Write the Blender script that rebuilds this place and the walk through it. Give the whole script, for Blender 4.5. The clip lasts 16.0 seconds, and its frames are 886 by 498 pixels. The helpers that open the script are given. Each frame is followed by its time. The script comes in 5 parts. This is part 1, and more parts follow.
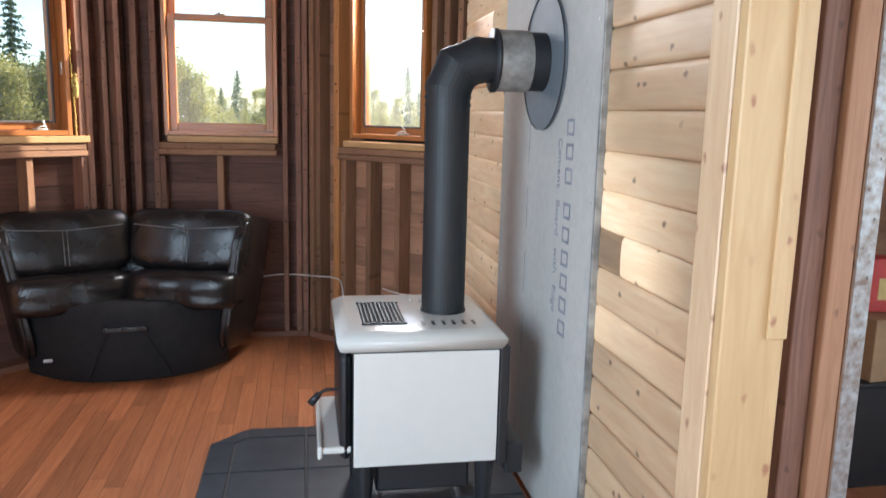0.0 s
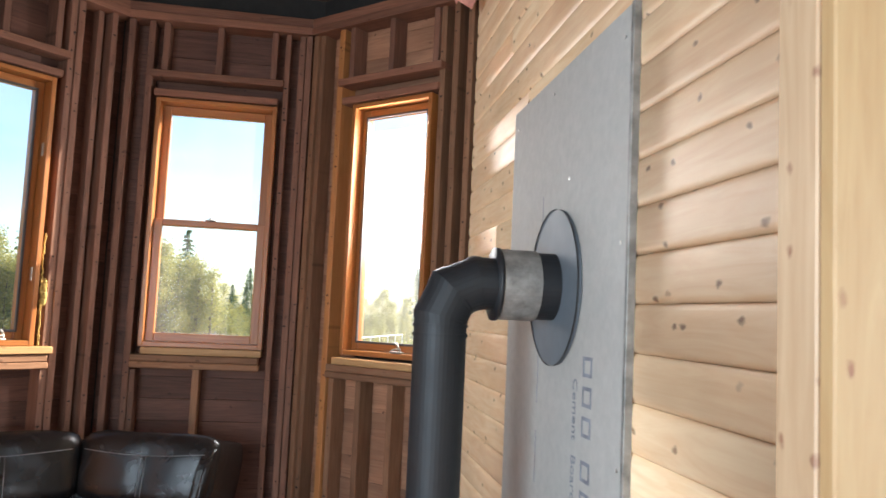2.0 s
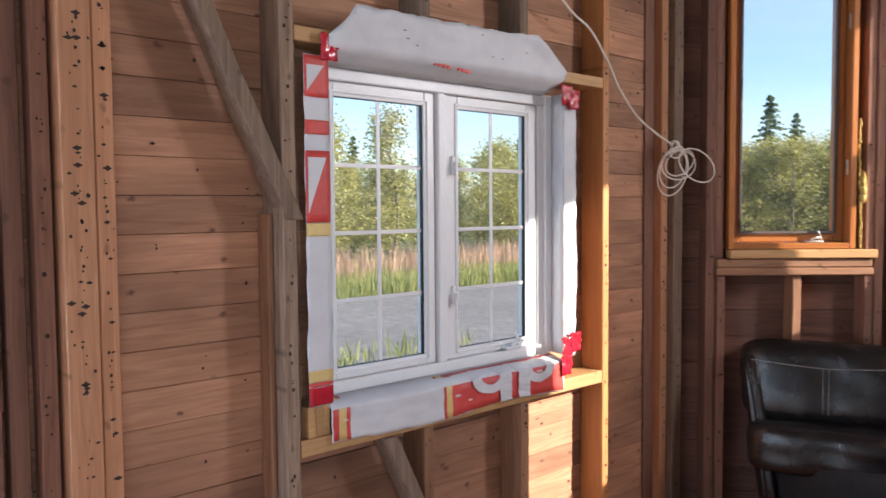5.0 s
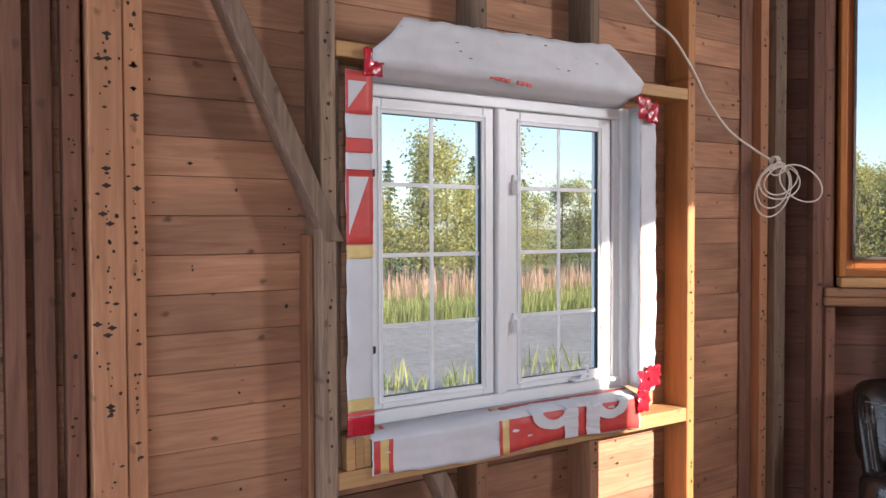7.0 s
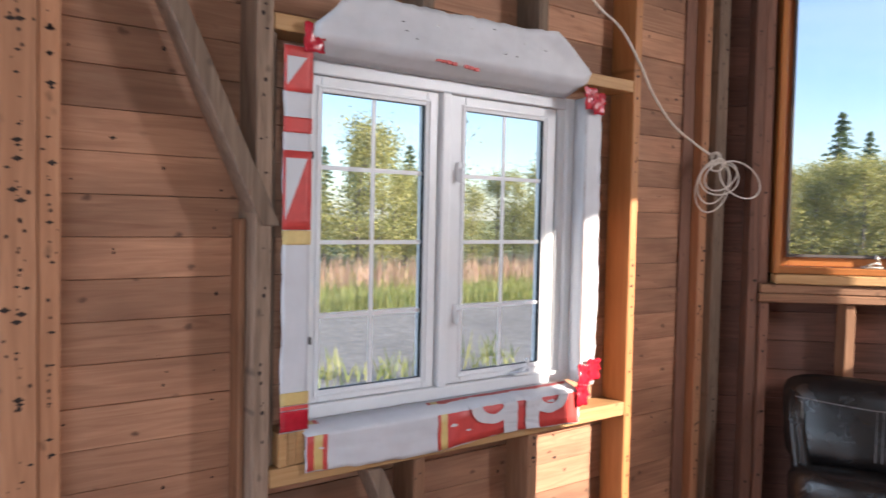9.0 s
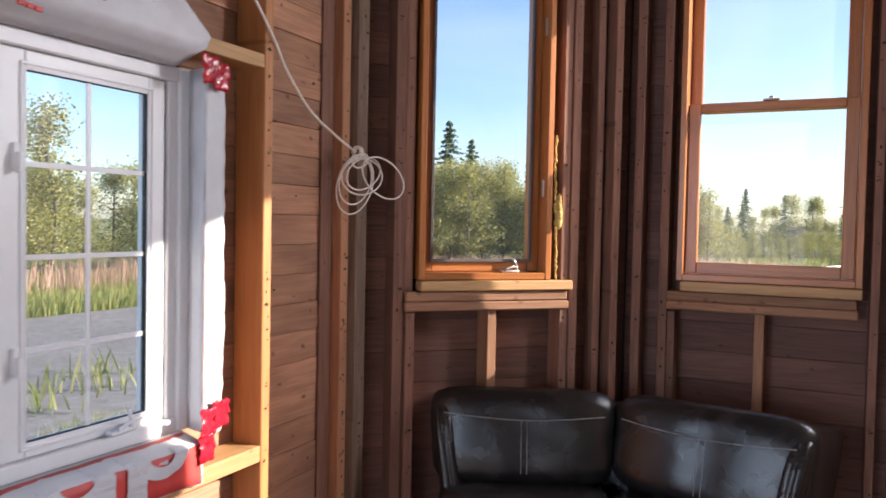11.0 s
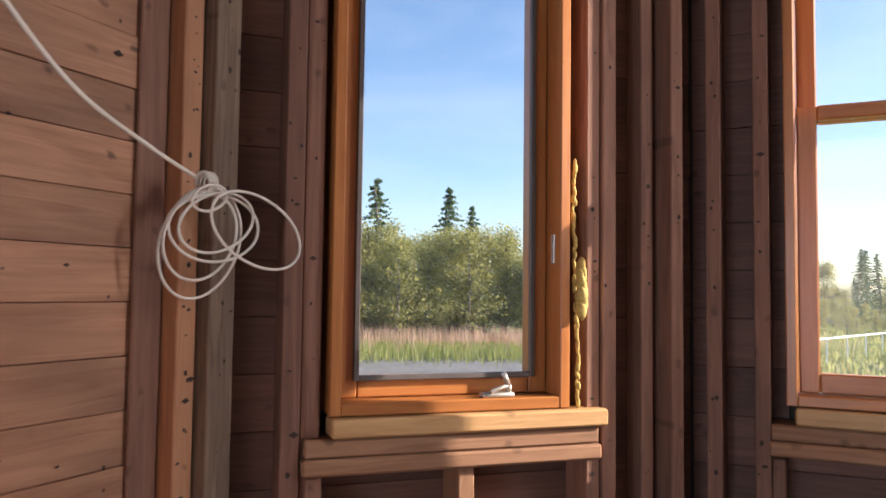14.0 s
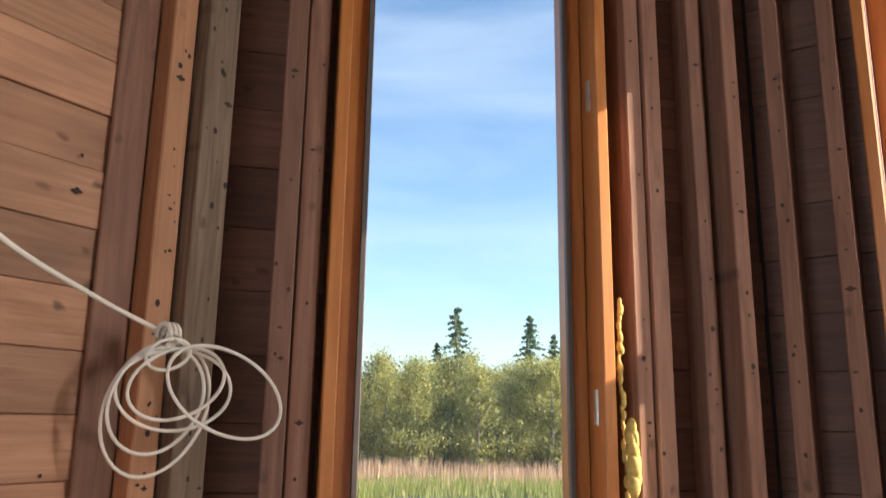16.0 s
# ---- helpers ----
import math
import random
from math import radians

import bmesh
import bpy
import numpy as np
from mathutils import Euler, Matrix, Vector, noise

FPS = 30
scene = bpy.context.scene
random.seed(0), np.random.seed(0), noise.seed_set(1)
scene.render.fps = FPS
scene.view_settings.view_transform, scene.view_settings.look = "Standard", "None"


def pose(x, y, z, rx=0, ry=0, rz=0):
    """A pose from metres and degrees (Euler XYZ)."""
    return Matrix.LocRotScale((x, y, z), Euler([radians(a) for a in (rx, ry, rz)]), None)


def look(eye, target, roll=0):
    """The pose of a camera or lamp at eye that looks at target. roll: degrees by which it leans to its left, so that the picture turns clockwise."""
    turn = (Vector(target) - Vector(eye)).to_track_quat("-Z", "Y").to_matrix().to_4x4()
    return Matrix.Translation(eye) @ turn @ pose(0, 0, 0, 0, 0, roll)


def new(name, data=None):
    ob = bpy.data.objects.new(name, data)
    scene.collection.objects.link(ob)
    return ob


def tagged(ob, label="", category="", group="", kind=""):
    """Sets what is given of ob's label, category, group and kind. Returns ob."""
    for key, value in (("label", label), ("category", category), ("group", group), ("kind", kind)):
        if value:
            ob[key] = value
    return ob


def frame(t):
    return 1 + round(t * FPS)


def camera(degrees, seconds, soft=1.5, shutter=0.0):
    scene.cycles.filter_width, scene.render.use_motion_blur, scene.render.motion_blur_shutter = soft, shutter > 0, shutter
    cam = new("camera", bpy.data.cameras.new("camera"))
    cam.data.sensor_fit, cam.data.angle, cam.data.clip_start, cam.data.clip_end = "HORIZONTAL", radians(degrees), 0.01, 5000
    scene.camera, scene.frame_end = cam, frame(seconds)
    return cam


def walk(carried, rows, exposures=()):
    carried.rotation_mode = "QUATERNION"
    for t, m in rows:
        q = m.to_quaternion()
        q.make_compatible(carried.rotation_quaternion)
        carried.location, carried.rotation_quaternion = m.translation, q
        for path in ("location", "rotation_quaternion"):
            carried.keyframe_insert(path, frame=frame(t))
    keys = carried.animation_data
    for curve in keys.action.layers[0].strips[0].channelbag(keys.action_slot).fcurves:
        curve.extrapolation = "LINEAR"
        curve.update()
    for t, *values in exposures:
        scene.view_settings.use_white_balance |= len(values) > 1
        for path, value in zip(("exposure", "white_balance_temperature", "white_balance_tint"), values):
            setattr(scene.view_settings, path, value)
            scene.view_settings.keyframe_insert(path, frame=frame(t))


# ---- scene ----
cam = camera(59.7, 16.0, soft=1.5, shutter=0.5)
METRES, EYE, TILT, LEAN, TURN = 4.3, 1.63, 0.0, 0.0, -10.3
ROWS = [
    (0.0, 0.0, 0.0, 0.0, 0.24, -9.81, -1.37),
    (0.5, 0.006, 0.0171, 0.0056, -0.1, -7.42, -2.41),
    (1.0, 0.0263, 0.0495, 0.0119, 0.73, -4.36, -3.33),
    (1.5, 0.0236, 0.0885, 0.0218, 0.17, 1.78, -3.07),
    (2.0, 0.0119, 0.1169, 0.0242, 0.88, 4.89, -2.61),
    (2.5, 0.0148, 0.131, 0.021, 8.98, 3.39, -0.55),
    (3.0, 0.0277, 0.1527, 0.0193, 22.42, 0.71, 0.68),
    (3.5, 0.0317, 0.1721, 0.0155, 37.97, -1.69, -0.12),
    (4.0, 0.0098, 0.1996, 0.0093, 49.7, -3.25, -0.19),
    (4.5, -0.0152, 0.23, 0.0124, 54.48, -3.64, 0.41),
    (5.0, -0.0264, 0.2638, 0.0103, 58.71, -3.06, 0.46),
    (7.5, -0.0309, 0.3333, 0.0123, 68.27, -1.55, 0.11),
    (8.0, -0.0289, 0.3337, 0.0131, 68.11, -1.64, -0.2),
    (8.5, -0.0324, 0.3336, 0.0123, 66.64, -1.86, -0.65),
    (9.0, -0.0555, 0.335, 0.01, 63.06, -2.29, -1.22),
    (9.5, -0.0918, 0.3398, 0.0107, 53.31, -2.83, -1.78),
    (10.0, -0.1094, 0.3573, 0.0108, 44.78, -3.56, -1.75),
    (12.5, -0.2541, 0.5677, 0.0251, 32.83, 0.27, -0.66),
    (13.0, -0.2734, 0.6203, 0.0259, 33.19, 1.5, -0.57),
    (13.5, -0.3085, 0.6731, 0.0251, 34.39, 2.38, -0.68),
    (14.0, -0.334, 0.7256, 0.0274, 36.36, 3.16, -0.72),
    (14.5, -0.3381, 0.7828, 0.0282, 38.7, 4.55, -0.78),
    (15.0, -0.349, 0.8068, 0.0335, 40.62, 6.89, -0.76),
    (15.5, -0.3519, 0.8059, 0.0419, 41.98, 9.77, -0.83),
    (16.0, -0.3487, 0.8016, 0.0468, 42.5, 12.56, -0.86),
]
walk(cam, [(t, pose(0, 0, EYE, TILT, LEAN, TURN) @ pose(METRES * x, METRES * y, METRES * z, 90 + pitch, roll, yaw)) for t, x, y, z, yaw, pitch, roll in ROWS],
     [(0.0, 1.95, 5900, 10), (2.0, 1.9, 6200, 10), (3.5, 1.6, 6000, 15), (9.0, 1.65, 5950, 15), (12.5, 1.5, 5900, 19), (14.0, 1.5, 6000, 16), (16.0, 1.8, 6200, 8)])

# ---- world, sun and large lights ----
SUN_AZ, SUN_EL = 64.0, 22.6          # degrees to the right of +y, and above the horizon
world = bpy.data.worlds.new("sky")
scene.world = world
world.use_nodes = True
wn, wl = world.node_tree.nodes, world.node_tree.links
sky = wn.new("ShaderNodeTexSky")
sky.sky_type, sky.sun_disc = 'NISHITA', False
sky.sun_elevation, sky.sun_rotation = radians(SUN_EL), radians(SUN_AZ)
sky.air_density, sky.dust_density, sky.ozone_density = 1.0, 0.55, 2.0
wc, wm, wx = wn.new("ShaderNodeTexCoord"), wn.new("ShaderNodeMapping"), wn.new("ShaderNodeMix")
wm.inputs["Scale"].default_value = (1.0, 1.0, 5.0)
cl, cr = wn.new("ShaderNodeTexNoise"), wn.new("ShaderNodeMapRange")
cl.inputs["Scale"].default_value, cl.inputs["Detail"].default_value, cl.inputs["Distortion"].default_value = 2.2, 7, 0.4
cr.inputs[1].default_value, cr.inputs[2].default_value, cr.inputs[4].default_value = 0.42, 0.85, 0.42
wx.data_type = 'RGBA'
wx.inputs[7].default_value = (4.6, 4.9, 5.3, 1)
for a, b in ((wc.outputs["Generated"], wm.inputs[0]), (wm.outputs[0], cl.inputs["Vector"]), (cl.outputs[0], cr.inputs[0]), (cr.outputs[0], wx.inputs[0]),
             (sky.outputs[0], wx.inputs[6]), (wx.outputs[2], wn["Background"].inputs[0])):
    wl.new(a, b)
wn["Background"].inputs[1].default_value = 0.088
sun = new("sun", bpy.data.lights.new("sun", 'SUN'))
sun.data.energy, sun.data.angle, sun.data.color = 5.0, radians(0.6), (1.0, 0.86, 0.66)
sa, se = radians(SUN_AZ), radians(SUN_EL)
sun.matrix_world = look((0, 0, 30), (-math.sin(sa) * math.cos(se), -math.cos(sa) * math.cos(se), 30 - math.sin(se)))


def opening_fill(x, y, z, w, h, target, watts, tint=(0.74, 0.89, 1.0)):
    d = bpy.data.lights.new("opening_fill", 'AREA')
    d.shape, d.size, d.size_y, d.energy, d.color = 'RECTANGLE', w, h, watts, tint
    o = new("opening_fill", d)
    o.matrix_world = look((x, y, z), target)


# daylight of the windows at the back of the room
opening_fill(-1.15, -2.62, 1.7, 1.3, 1.3, (-1.15, 0, 1.6), 10)
opening_fill(0.55, -2.62, 1.7, 1.3, 1.3, (0.55, 0, 1.6), 5)
# fills at unseen side openings, added to brighten the left wall and log wall
opening_fill(3.21, -0.2, 1.7, 2.2, 1.6, (0, 0.9, 1.6), 22)
opening_fill(-2.06, -0.05, 1.75, 1.7, 1.7, (0, 0.9, 1.7), 49)


# the bright sky round the sun, in the upper half of the north-east window
opening_fill(0.625, 5.275, 2.53, 0.46, 0.82, (-0.375, 4.275, 2.15), 18, (1.0, 0.96, 0.91))


# ---- materials ----
def nodes_of(name):
    m = bpy.data.materials.new(name)
    m.use_nodes = True
    return m, m.node_tree.nodes, m.node_tree.links, m.node_tree.nodes["Principled BSDF"]


def ramp(n, l, src, stops):
    r = n.new("ShaderNodeValToRGB")
    e = r.color_ramp.elements
    while len(e) < len(stops):
        e.new(0.5)
    for k, (p, c) in enumerate(stops):
        e[k].position, e[k].color = p, (*c, 1) if len(c) == 3 else c
    l.new(src, r.inputs[0])
    return r.outputs[0]


def mixc(n, l, a, b, f, mode='MIX'):
    x = n.new("ShaderNodeMix")
    x.data_type, x.blend_type = 'RGBA', mode
    for v, s in ((f, 0), (a, 6), (b, 7)):
        if hasattr(v, "links"):
            l.new(v, x.inputs[s])
        else:
            x.inputs[s].default_value = v if s == 0 else (*v, 1)
    return x.outputs[2]


def texcoord(n, l, scale, shift=True):
    """Object coordinates, scaled, and moved at random from object to object."""
    tc, mp = n.new("ShaderNodeTexCoord"), n.new("ShaderNodeMapping")
    mp.inputs["Scale"].default_value = scale
    src = tc.outputs["Object"]
    if shift:
        oi, mul, add = n.new("ShaderNodeObjectInfo"), n.new("ShaderNodeMath"), n.new("ShaderNodeVectorMath")
        mul.operation, mul.inputs[1].default_value = 'MULTIPLY', 37.0
        l.new(oi.outputs["Random"], mul.inputs[0])
        l.new(src, add.inputs[0])
        l.new(mul.outputs[0], add.inputs[1])
        src = add.outputs[0]
    l.new(src, mp.inputs["Vector"])
    return mp.outputs[0]


def noise_tex(n, l, vec, scale, detail=4, rough=0.6, dist=0.0):
    t = n.new("ShaderNodeTexNoise")
    t.inputs["Scale"].default_value, t.inputs["Detail"].default_value = scale, detail
    t.inputs["Roughness"].default_value, t.inputs["Distortion"].default_value = rough, dist
    l.new(vec, t.inputs["Vector"])
    return t.outputs[0]


def bump(n, l, p, h, strength, dist=0.004):
    b = n.new("ShaderNodeBump")
    b.inputs["Strength"].default_value, b.inputs["Distance"].default_value = strength, dist
    l.new(h, b.inputs["Height"])
    l.new(b.outputs[0], p.inputs["Normal"])


def wood(name, axis, light, dark, rough=0.6, knots=0.55, stain=0.3, knot_col=None, rel=0.35, spread=0.35, fine=1.0, flat=1):
    """Sawn timber with its grain along the axis 0, 1 or 2; each board has its own tone."""
    m, n, l, p = nodes_of(name)
    sc = [14.0 * fine] * 3
    sc[axis] = 0.9
    v = texcoord(n, l, sc)
    grain = noise_tex(n, l, v, 3.0, 6, 0.55, 1.4)
    c = ramp(n, l, grain, [(0.3, dark), (0.7, light)])
    ks = [9.0] * 3
    ks[axis] = 6.0
    ks[flat] = 0.3
    kv = texcoord(n, l, ks)
    vo, sp, cb = n.new("ShaderNodeTexVoronoi"), n.new("ShaderNodeSeparateXYZ"), n.new("ShaderNodeCombineXYZ")
    vo.voronoi_dimensions = '2D'
    vo.inputs["Scale"].default_value = 1.0
    warp, wob_v, shift = n.new("ShaderNodeTexNoise"), n.new("ShaderNodeVectorMath"), n.new("ShaderNodeVectorMath")
    warp.inputs["Scale"].default_value, warp.inputs["Detail"].default_value = 4.5, 3
    wob_v.operation, wob_v.inputs[3].default_value = 'SCALE', 0.22
    l.new(kv, warp.inputs["Vector"])
    l.new(warp.outputs["Color"], wob_v.inputs[0])
    l.new(kv, shift.inputs[0])
    l.new(wob_v.outputs[0], shift.inputs[1])
    l.new(shift.outputs[0], sp.inputs[0])
    for q, k in enumerate(k for k in range(3) if k != flat):
        l.new(sp.outputs[k], cb.inputs[q])
    l.new(cb.outputs[0], vo.inputs["Vector"])
    kmask = ramp(n, l, vo.outputs["Distance"], [(0.035, (1, 1, 1)), (0.095, (0, 0, 0))])
    kc = knot_col or tuple(0.35 * a for a in dark)
    kf = n.new("ShaderNodeMath")
    kf.operation, kf.inputs[1].default_value = 'MULTIPLY', knots
    gate = ramp(n, l, vo.outputs["Color"], [(0.48, (0, 0, 0)), (0.62, (1, 1, 1))])
    kmask = mixc(n, l, kmask, gate, 1.0, 'MULTIPLY')
    l.new(kmask, kf.inputs[0])
    c = mixc(n, l, c, kc, kf.outputs[0])
    big = noise_tex(n, l, texcoord(n, l, [3.0 if k != axis else 1.2 for k in range(3)]), 1.0, 3)
    sm = ramp(n, l, big, [(0.45, (0, 0, 0)), (0.72, (stain,) * 3)])
    c = mixc(n, l, c, tuple(0.45 * a for a in dark), sm)
    oi = n.new("ShaderNodeObjectInfo")
    tone = ramp(n, l, oi.outputs["Random"], [(0.0, (1 - spread,) * 3), (1.0, (1, 1, 1))])
    c = mixc(n, l, c, tone, 1.0, 'MULTIPLY')
    l.new(c, p.inputs["Base Color"])
    p.inputs["Roughness"].default_value = rough
    bump(n, l, p, grain, rel)
    return m


def plain(name, col, rough=0.5, metal=0.0, var=0.12, scale=18.0, rel=0.08, col2=None):
    """Paint, vinyl, metal and the like, with a faint unevenness."""
    m, n, l, p = nodes_of(name)
    v = texcoord(n, l, (1, 1, 1))
    a = noise_tex(n, l, v, scale, 5)
    c2 = col2 or tuple(x * (1 - 2 * var) for x in col)
    l.new(ramp(n, l, a, [(0.3, c2), (0.7, col)]), p.inputs["Base Color"])
    r = n.new("ShaderNodeMapRange")
    r.inputs[3].default_value, r.inputs[4].default_value = rough * 0.8, min(1.0, rough * 1.25)
    l.new(noise_tex(n, l, v, scale * 0.3, 3), r.inputs[0])
    l.new(r.outputs[0], p.inputs["Roughness"])
    p.inputs["Metallic"].default_value = metal
    bump(n, l, p, a, rel, 0.002)
    return m


STUD_L, STUD_D = (0.4, 0.21, 0.115), (0.25, 0.12, 0.06)
M_STUD = wood("old_stud_timber", 2, STUD_L, STUD_D, 0.75)
M_STUD_H = wood("old_stud_timber_lying", 0, STUD_L, STUD_D, 0.75)
# dark reddish timber; part of its darkness is corner shade put into the colour
M_STUD_DARK_SHADED = wood("dark_shaded_timber", 2, (0.31, 0.15, 0.095), (0.18, 0.083, 0.053), 0.75)
M_STUD_DARK_SHADED_H = wood("dark_shaded_timber_lying", 0, (0.35, 0.16, 0.095), (0.21, 0.09, 0.055), 0.75)
M_GREY = wood("weathered_grey_timber", 2, (0.36, 0.25, 0.175), (0.17, 0.112, 0.075), 0.85, rel=1.0)
M_NEWSTUD = wood("planed_spruce_stud", 2, (0.6, 0.27, 0.09), (0.47, 0.19, 0.06), 0.55, stain=0.1)
M_POST = wood("nail_marked_post", 2, (0.58, 0.29, 0.15), (0.42, 0.19, 0.09), 0.7, stain=0.35)
M_LUMBER_H = wood("new_lumber_lying", 0, (0.62, 0.38, 0.17), (0.48, 0.26, 0.1), 0.6)
M_PLANK = wood("sheathing_plank", 0, (0.59, 0.315, 0.183), (0.4, 0.19, 0.106), 0.72, knots=0.92, stain=0.85, spread=0.35, rel=0.5)
# old dark boards, with the turret's shade also worked into the colour
M_PLANK_DARK_SHADED = wood("dark_shaded_plank", 0, (0.24, 0.11, 0.075), (0.135, 0.062, 0.043), 0.75, knots=0.6, stain=0.5)
M_LOG = wood("pine_log_siding", 0, (0.9, 0.66, 0.41), (0.8, 0.51, 0.28), 0.6, knots=0.9, stain=0.3, knot_col=(0.2, 0.085, 0.04), rel=0.08, spread=0.08, fine=0.6)
M_PINE_V = wood("pine_trim", 2, (0.6, 0.41, 0.25), (0.5, 0.32, 0.18), 0.5, knots=0.8, stain=0.12, knot_col=(0.25, 0.1, 0.05), rel=0.12, spread=0.1, fine=0.6)
M_END = wood("new_end_lumber", 2, (0.52, 0.34, 0.165), (0.45, 0.27, 0.12), 0.55, knots=0.85, stain=0.1, knot_col=(0.27, 0.1, 0.05), rel=0.12, spread=0.06, fine=0.6, flat=0)
M_FLOOR = wood("red_oak_floor", 1, (0.62, 0.25, 0.11), (0.42, 0.145, 0.06), 0.36, knots=0.0, stain=0.25, rel=0.1, spread=0.36)
M_VARN_V = wood("varnished_window_wood", 2, (0.5, 0.2, 0.055), (0.38, 0.13, 0.035), 0.35, knots=0.1, stain=0.2, rel=0.1, spread=0.15)
M_VARN_H = wood("varnished_window_wood_lying", 0, (0.5, 0.2, 0.055), (0.38, 0.13, 0.035), 0.35, knots=0.1, stain=0.2, rel=0.1, spread=0.15)
M_VINYL = plain("white_vinyl", (0.8, 0.81, 0.82), 0.35, var=0.02)
M_WRAP = plain("grey_white_house_wrap", (0.62, 0.63, 0.66), 0.55, var=0.06, scale=9, rel=0.5)
M_RED = plain("red_print", (0.62, 0.07, 0.06), 0.5)
M_TAPE = plain("shiny_red_tape", (0.55, 0.02, 0.04), 0.2, var=0.2, rel=0.6)
M_YELLOW = plain("yellow_print", (0.7, 0.52, 0.2), 0.5)
M_BLACK = plain("black_metal", (0.018, 0.018, 0.02), 0.45, var=0.1)
M_PIPE = plain("matt_black_pipe_paint", (0.014, 0.015, 0.017), 0.55, var=0.1, rel=0.03)
M_ENAMEL = plain("cream_enamel", (0.62, 0.6, 0.55), 0.16, var=0.015, rel=0.01)
M_GALV = plain("bare_galvanised_steel", (0.42, 0.4, 0.37), 0.6, 0.6, var=0.3, scale=14)
M_DISC = plain("grey_enamel_plate", (0.12, 0.14, 0.16), 0.62, 0.0, var=0.05)
M_BOARD = plain("grey_cement_board", (0.44, 0.42, 0.385), 0.85, var=0.06, scale=30, rel=0.3)
M_PRINT = plain("faded_blue_print", (0.27, 0.28, 0.32), 0.8, var=0.25)
M_SLATE = plain("dark_slate_tile", (0.055, 0.06, 0.068), 0.38, var=0.25, scale=7, rel=0.5)
M_GROUT = plain("grey_grout", (0.1, 0.1, 0.1), 0.9)
M_CABLE = plain("white_cable_sheath", (0.72, 0.66, 0.58), 0.45, var=0.05)
M_INSUL = plain("yellow_glass_wool", (0.62, 0.45, 0.13), 0.95, var=0.25, scale=40, rel=1.0)
M_PINK = plain("pink_glass_wool", (0.75, 0.36, 0.3), 0.95, var=0.2, scale=25, rel=1.0)
M_CHROME = plain("brushed_metal_crank", (0.6, 0.57, 0.52), 0.35, 0.7)
M_RUST = plain("rusty_galvanised_strap", (0.36, 0.35, 0.33), 0.55, 0.5, var=0.35, scale=40, col2=(0.16, 0.1, 0.07))
M_NAIL = plain("rusty_nail_hole", (0.035, 0.02, 0.014), 0.8)
M_GREYTRIM = plain("grey_metal_screen_frame", (0.1, 0.085, 0.08), 0.5)
M_FELT = plain("black_building_paper", (0.03, 0.028, 0.026), 0.9)
M_DRYWALL = plain("unfinished_wall_board", (0.6, 0.58, 0.54), 0.9, var=0.05, scale=4)
M_CARTON = plain("brown_cardboard", (0.42, 0.26, 0.14), 0.85, var=0.08)
M_STAPLE = plain("steel_staple", (0.6, 0.6, 0.6), 0.3, 0.9)


def leather_mat():
    m, n, l, p = nodes_of("black_leather")
    v = texcoord(n, l, (1, 1, 1))
    vo = n.new("ShaderNodeTexVoronoi")
    vo.inputs["Scale"].default_value = 240
    l.new(v, vo.inputs["Vector"])
    big = noise_tex(n, l, v, 7, 4, 0.55, 0.8)
    h = mixc(n, l, big, vo.outputs["Distance"], 0.12)
    l.new(ramp(n, l, big, [(0.3, (0.008, 0.007, 0.007)), (0.75, (0.022, 0.019, 0.018))]), p.inputs["Base Color"])
    p.inputs["Roughness"].default_value = 0.23
    bump(n, l, p, h, 0.35, 0.012)
    return m


M_LEATHER = leather_mat()
M_SOFA_CLOTH = plain("dark_sofa_cloth", (0.011, 0.011, 0.013), 0.85, var=0.2, scale=60, rel=0.4)
M_STITCH = plain("grey_stitching", (0.2, 0.19, 0.19), 0.7)


def glass_mat():
    m, n, l, p = nodes_of("window_glass")
    tr, gl, fr, mx = (n.new("ShaderNode" + k) for k in ("BsdfTransparent", "BsdfGlossy", "Fresnel", "MixShader"))
    tr.inputs[0].default_value = (0.93, 0.95, 0.95, 1)
    gl.inputs["Roughness"].default_value = 0.02
    fr.inputs[0].default_value = 1.12
    l.new(fr.outputs[0], mx.inputs[0])
    l.new(tr.outputs[0], mx.inputs[1])
    l.new(gl.outputs[0], mx.inputs[2])
    # uneven translucent layer that imitates veiling glare over the view
    glare, glare_mix = n.new("ShaderNodeBsdfTranslucent"), n.new("ShaderNodeMixShader")
    glare.inputs[0].default_value = (0.85, 0.87, 0.9, 1)
    glare_amount = n.new("ShaderNodeMapRange")
    glare_amount.inputs[1].default_value, glare_amount.inputs[2].default_value, glare_amount.inputs[3].default_value, glare_amount.inputs[4].default_value = 0.3, 0.75, 0.035, 0.09
    l.new(noise_tex(n, l, texcoord(n, l, (1, 1, 0.45)), 3.2, 5, 0.6, 0.8), glare_amount.inputs[0])
    l.new(glare_amount.outputs[0], glare_mix.inputs[0])
    l.new(mx.outputs[0], glare_mix.inputs[1])
    l.new(glare.outputs[0], glare_mix.inputs[2])
    l.new(glare_mix.outputs[0], n["Material Output"].inputs[0])
    return m


M_GLASS = glass_mat()


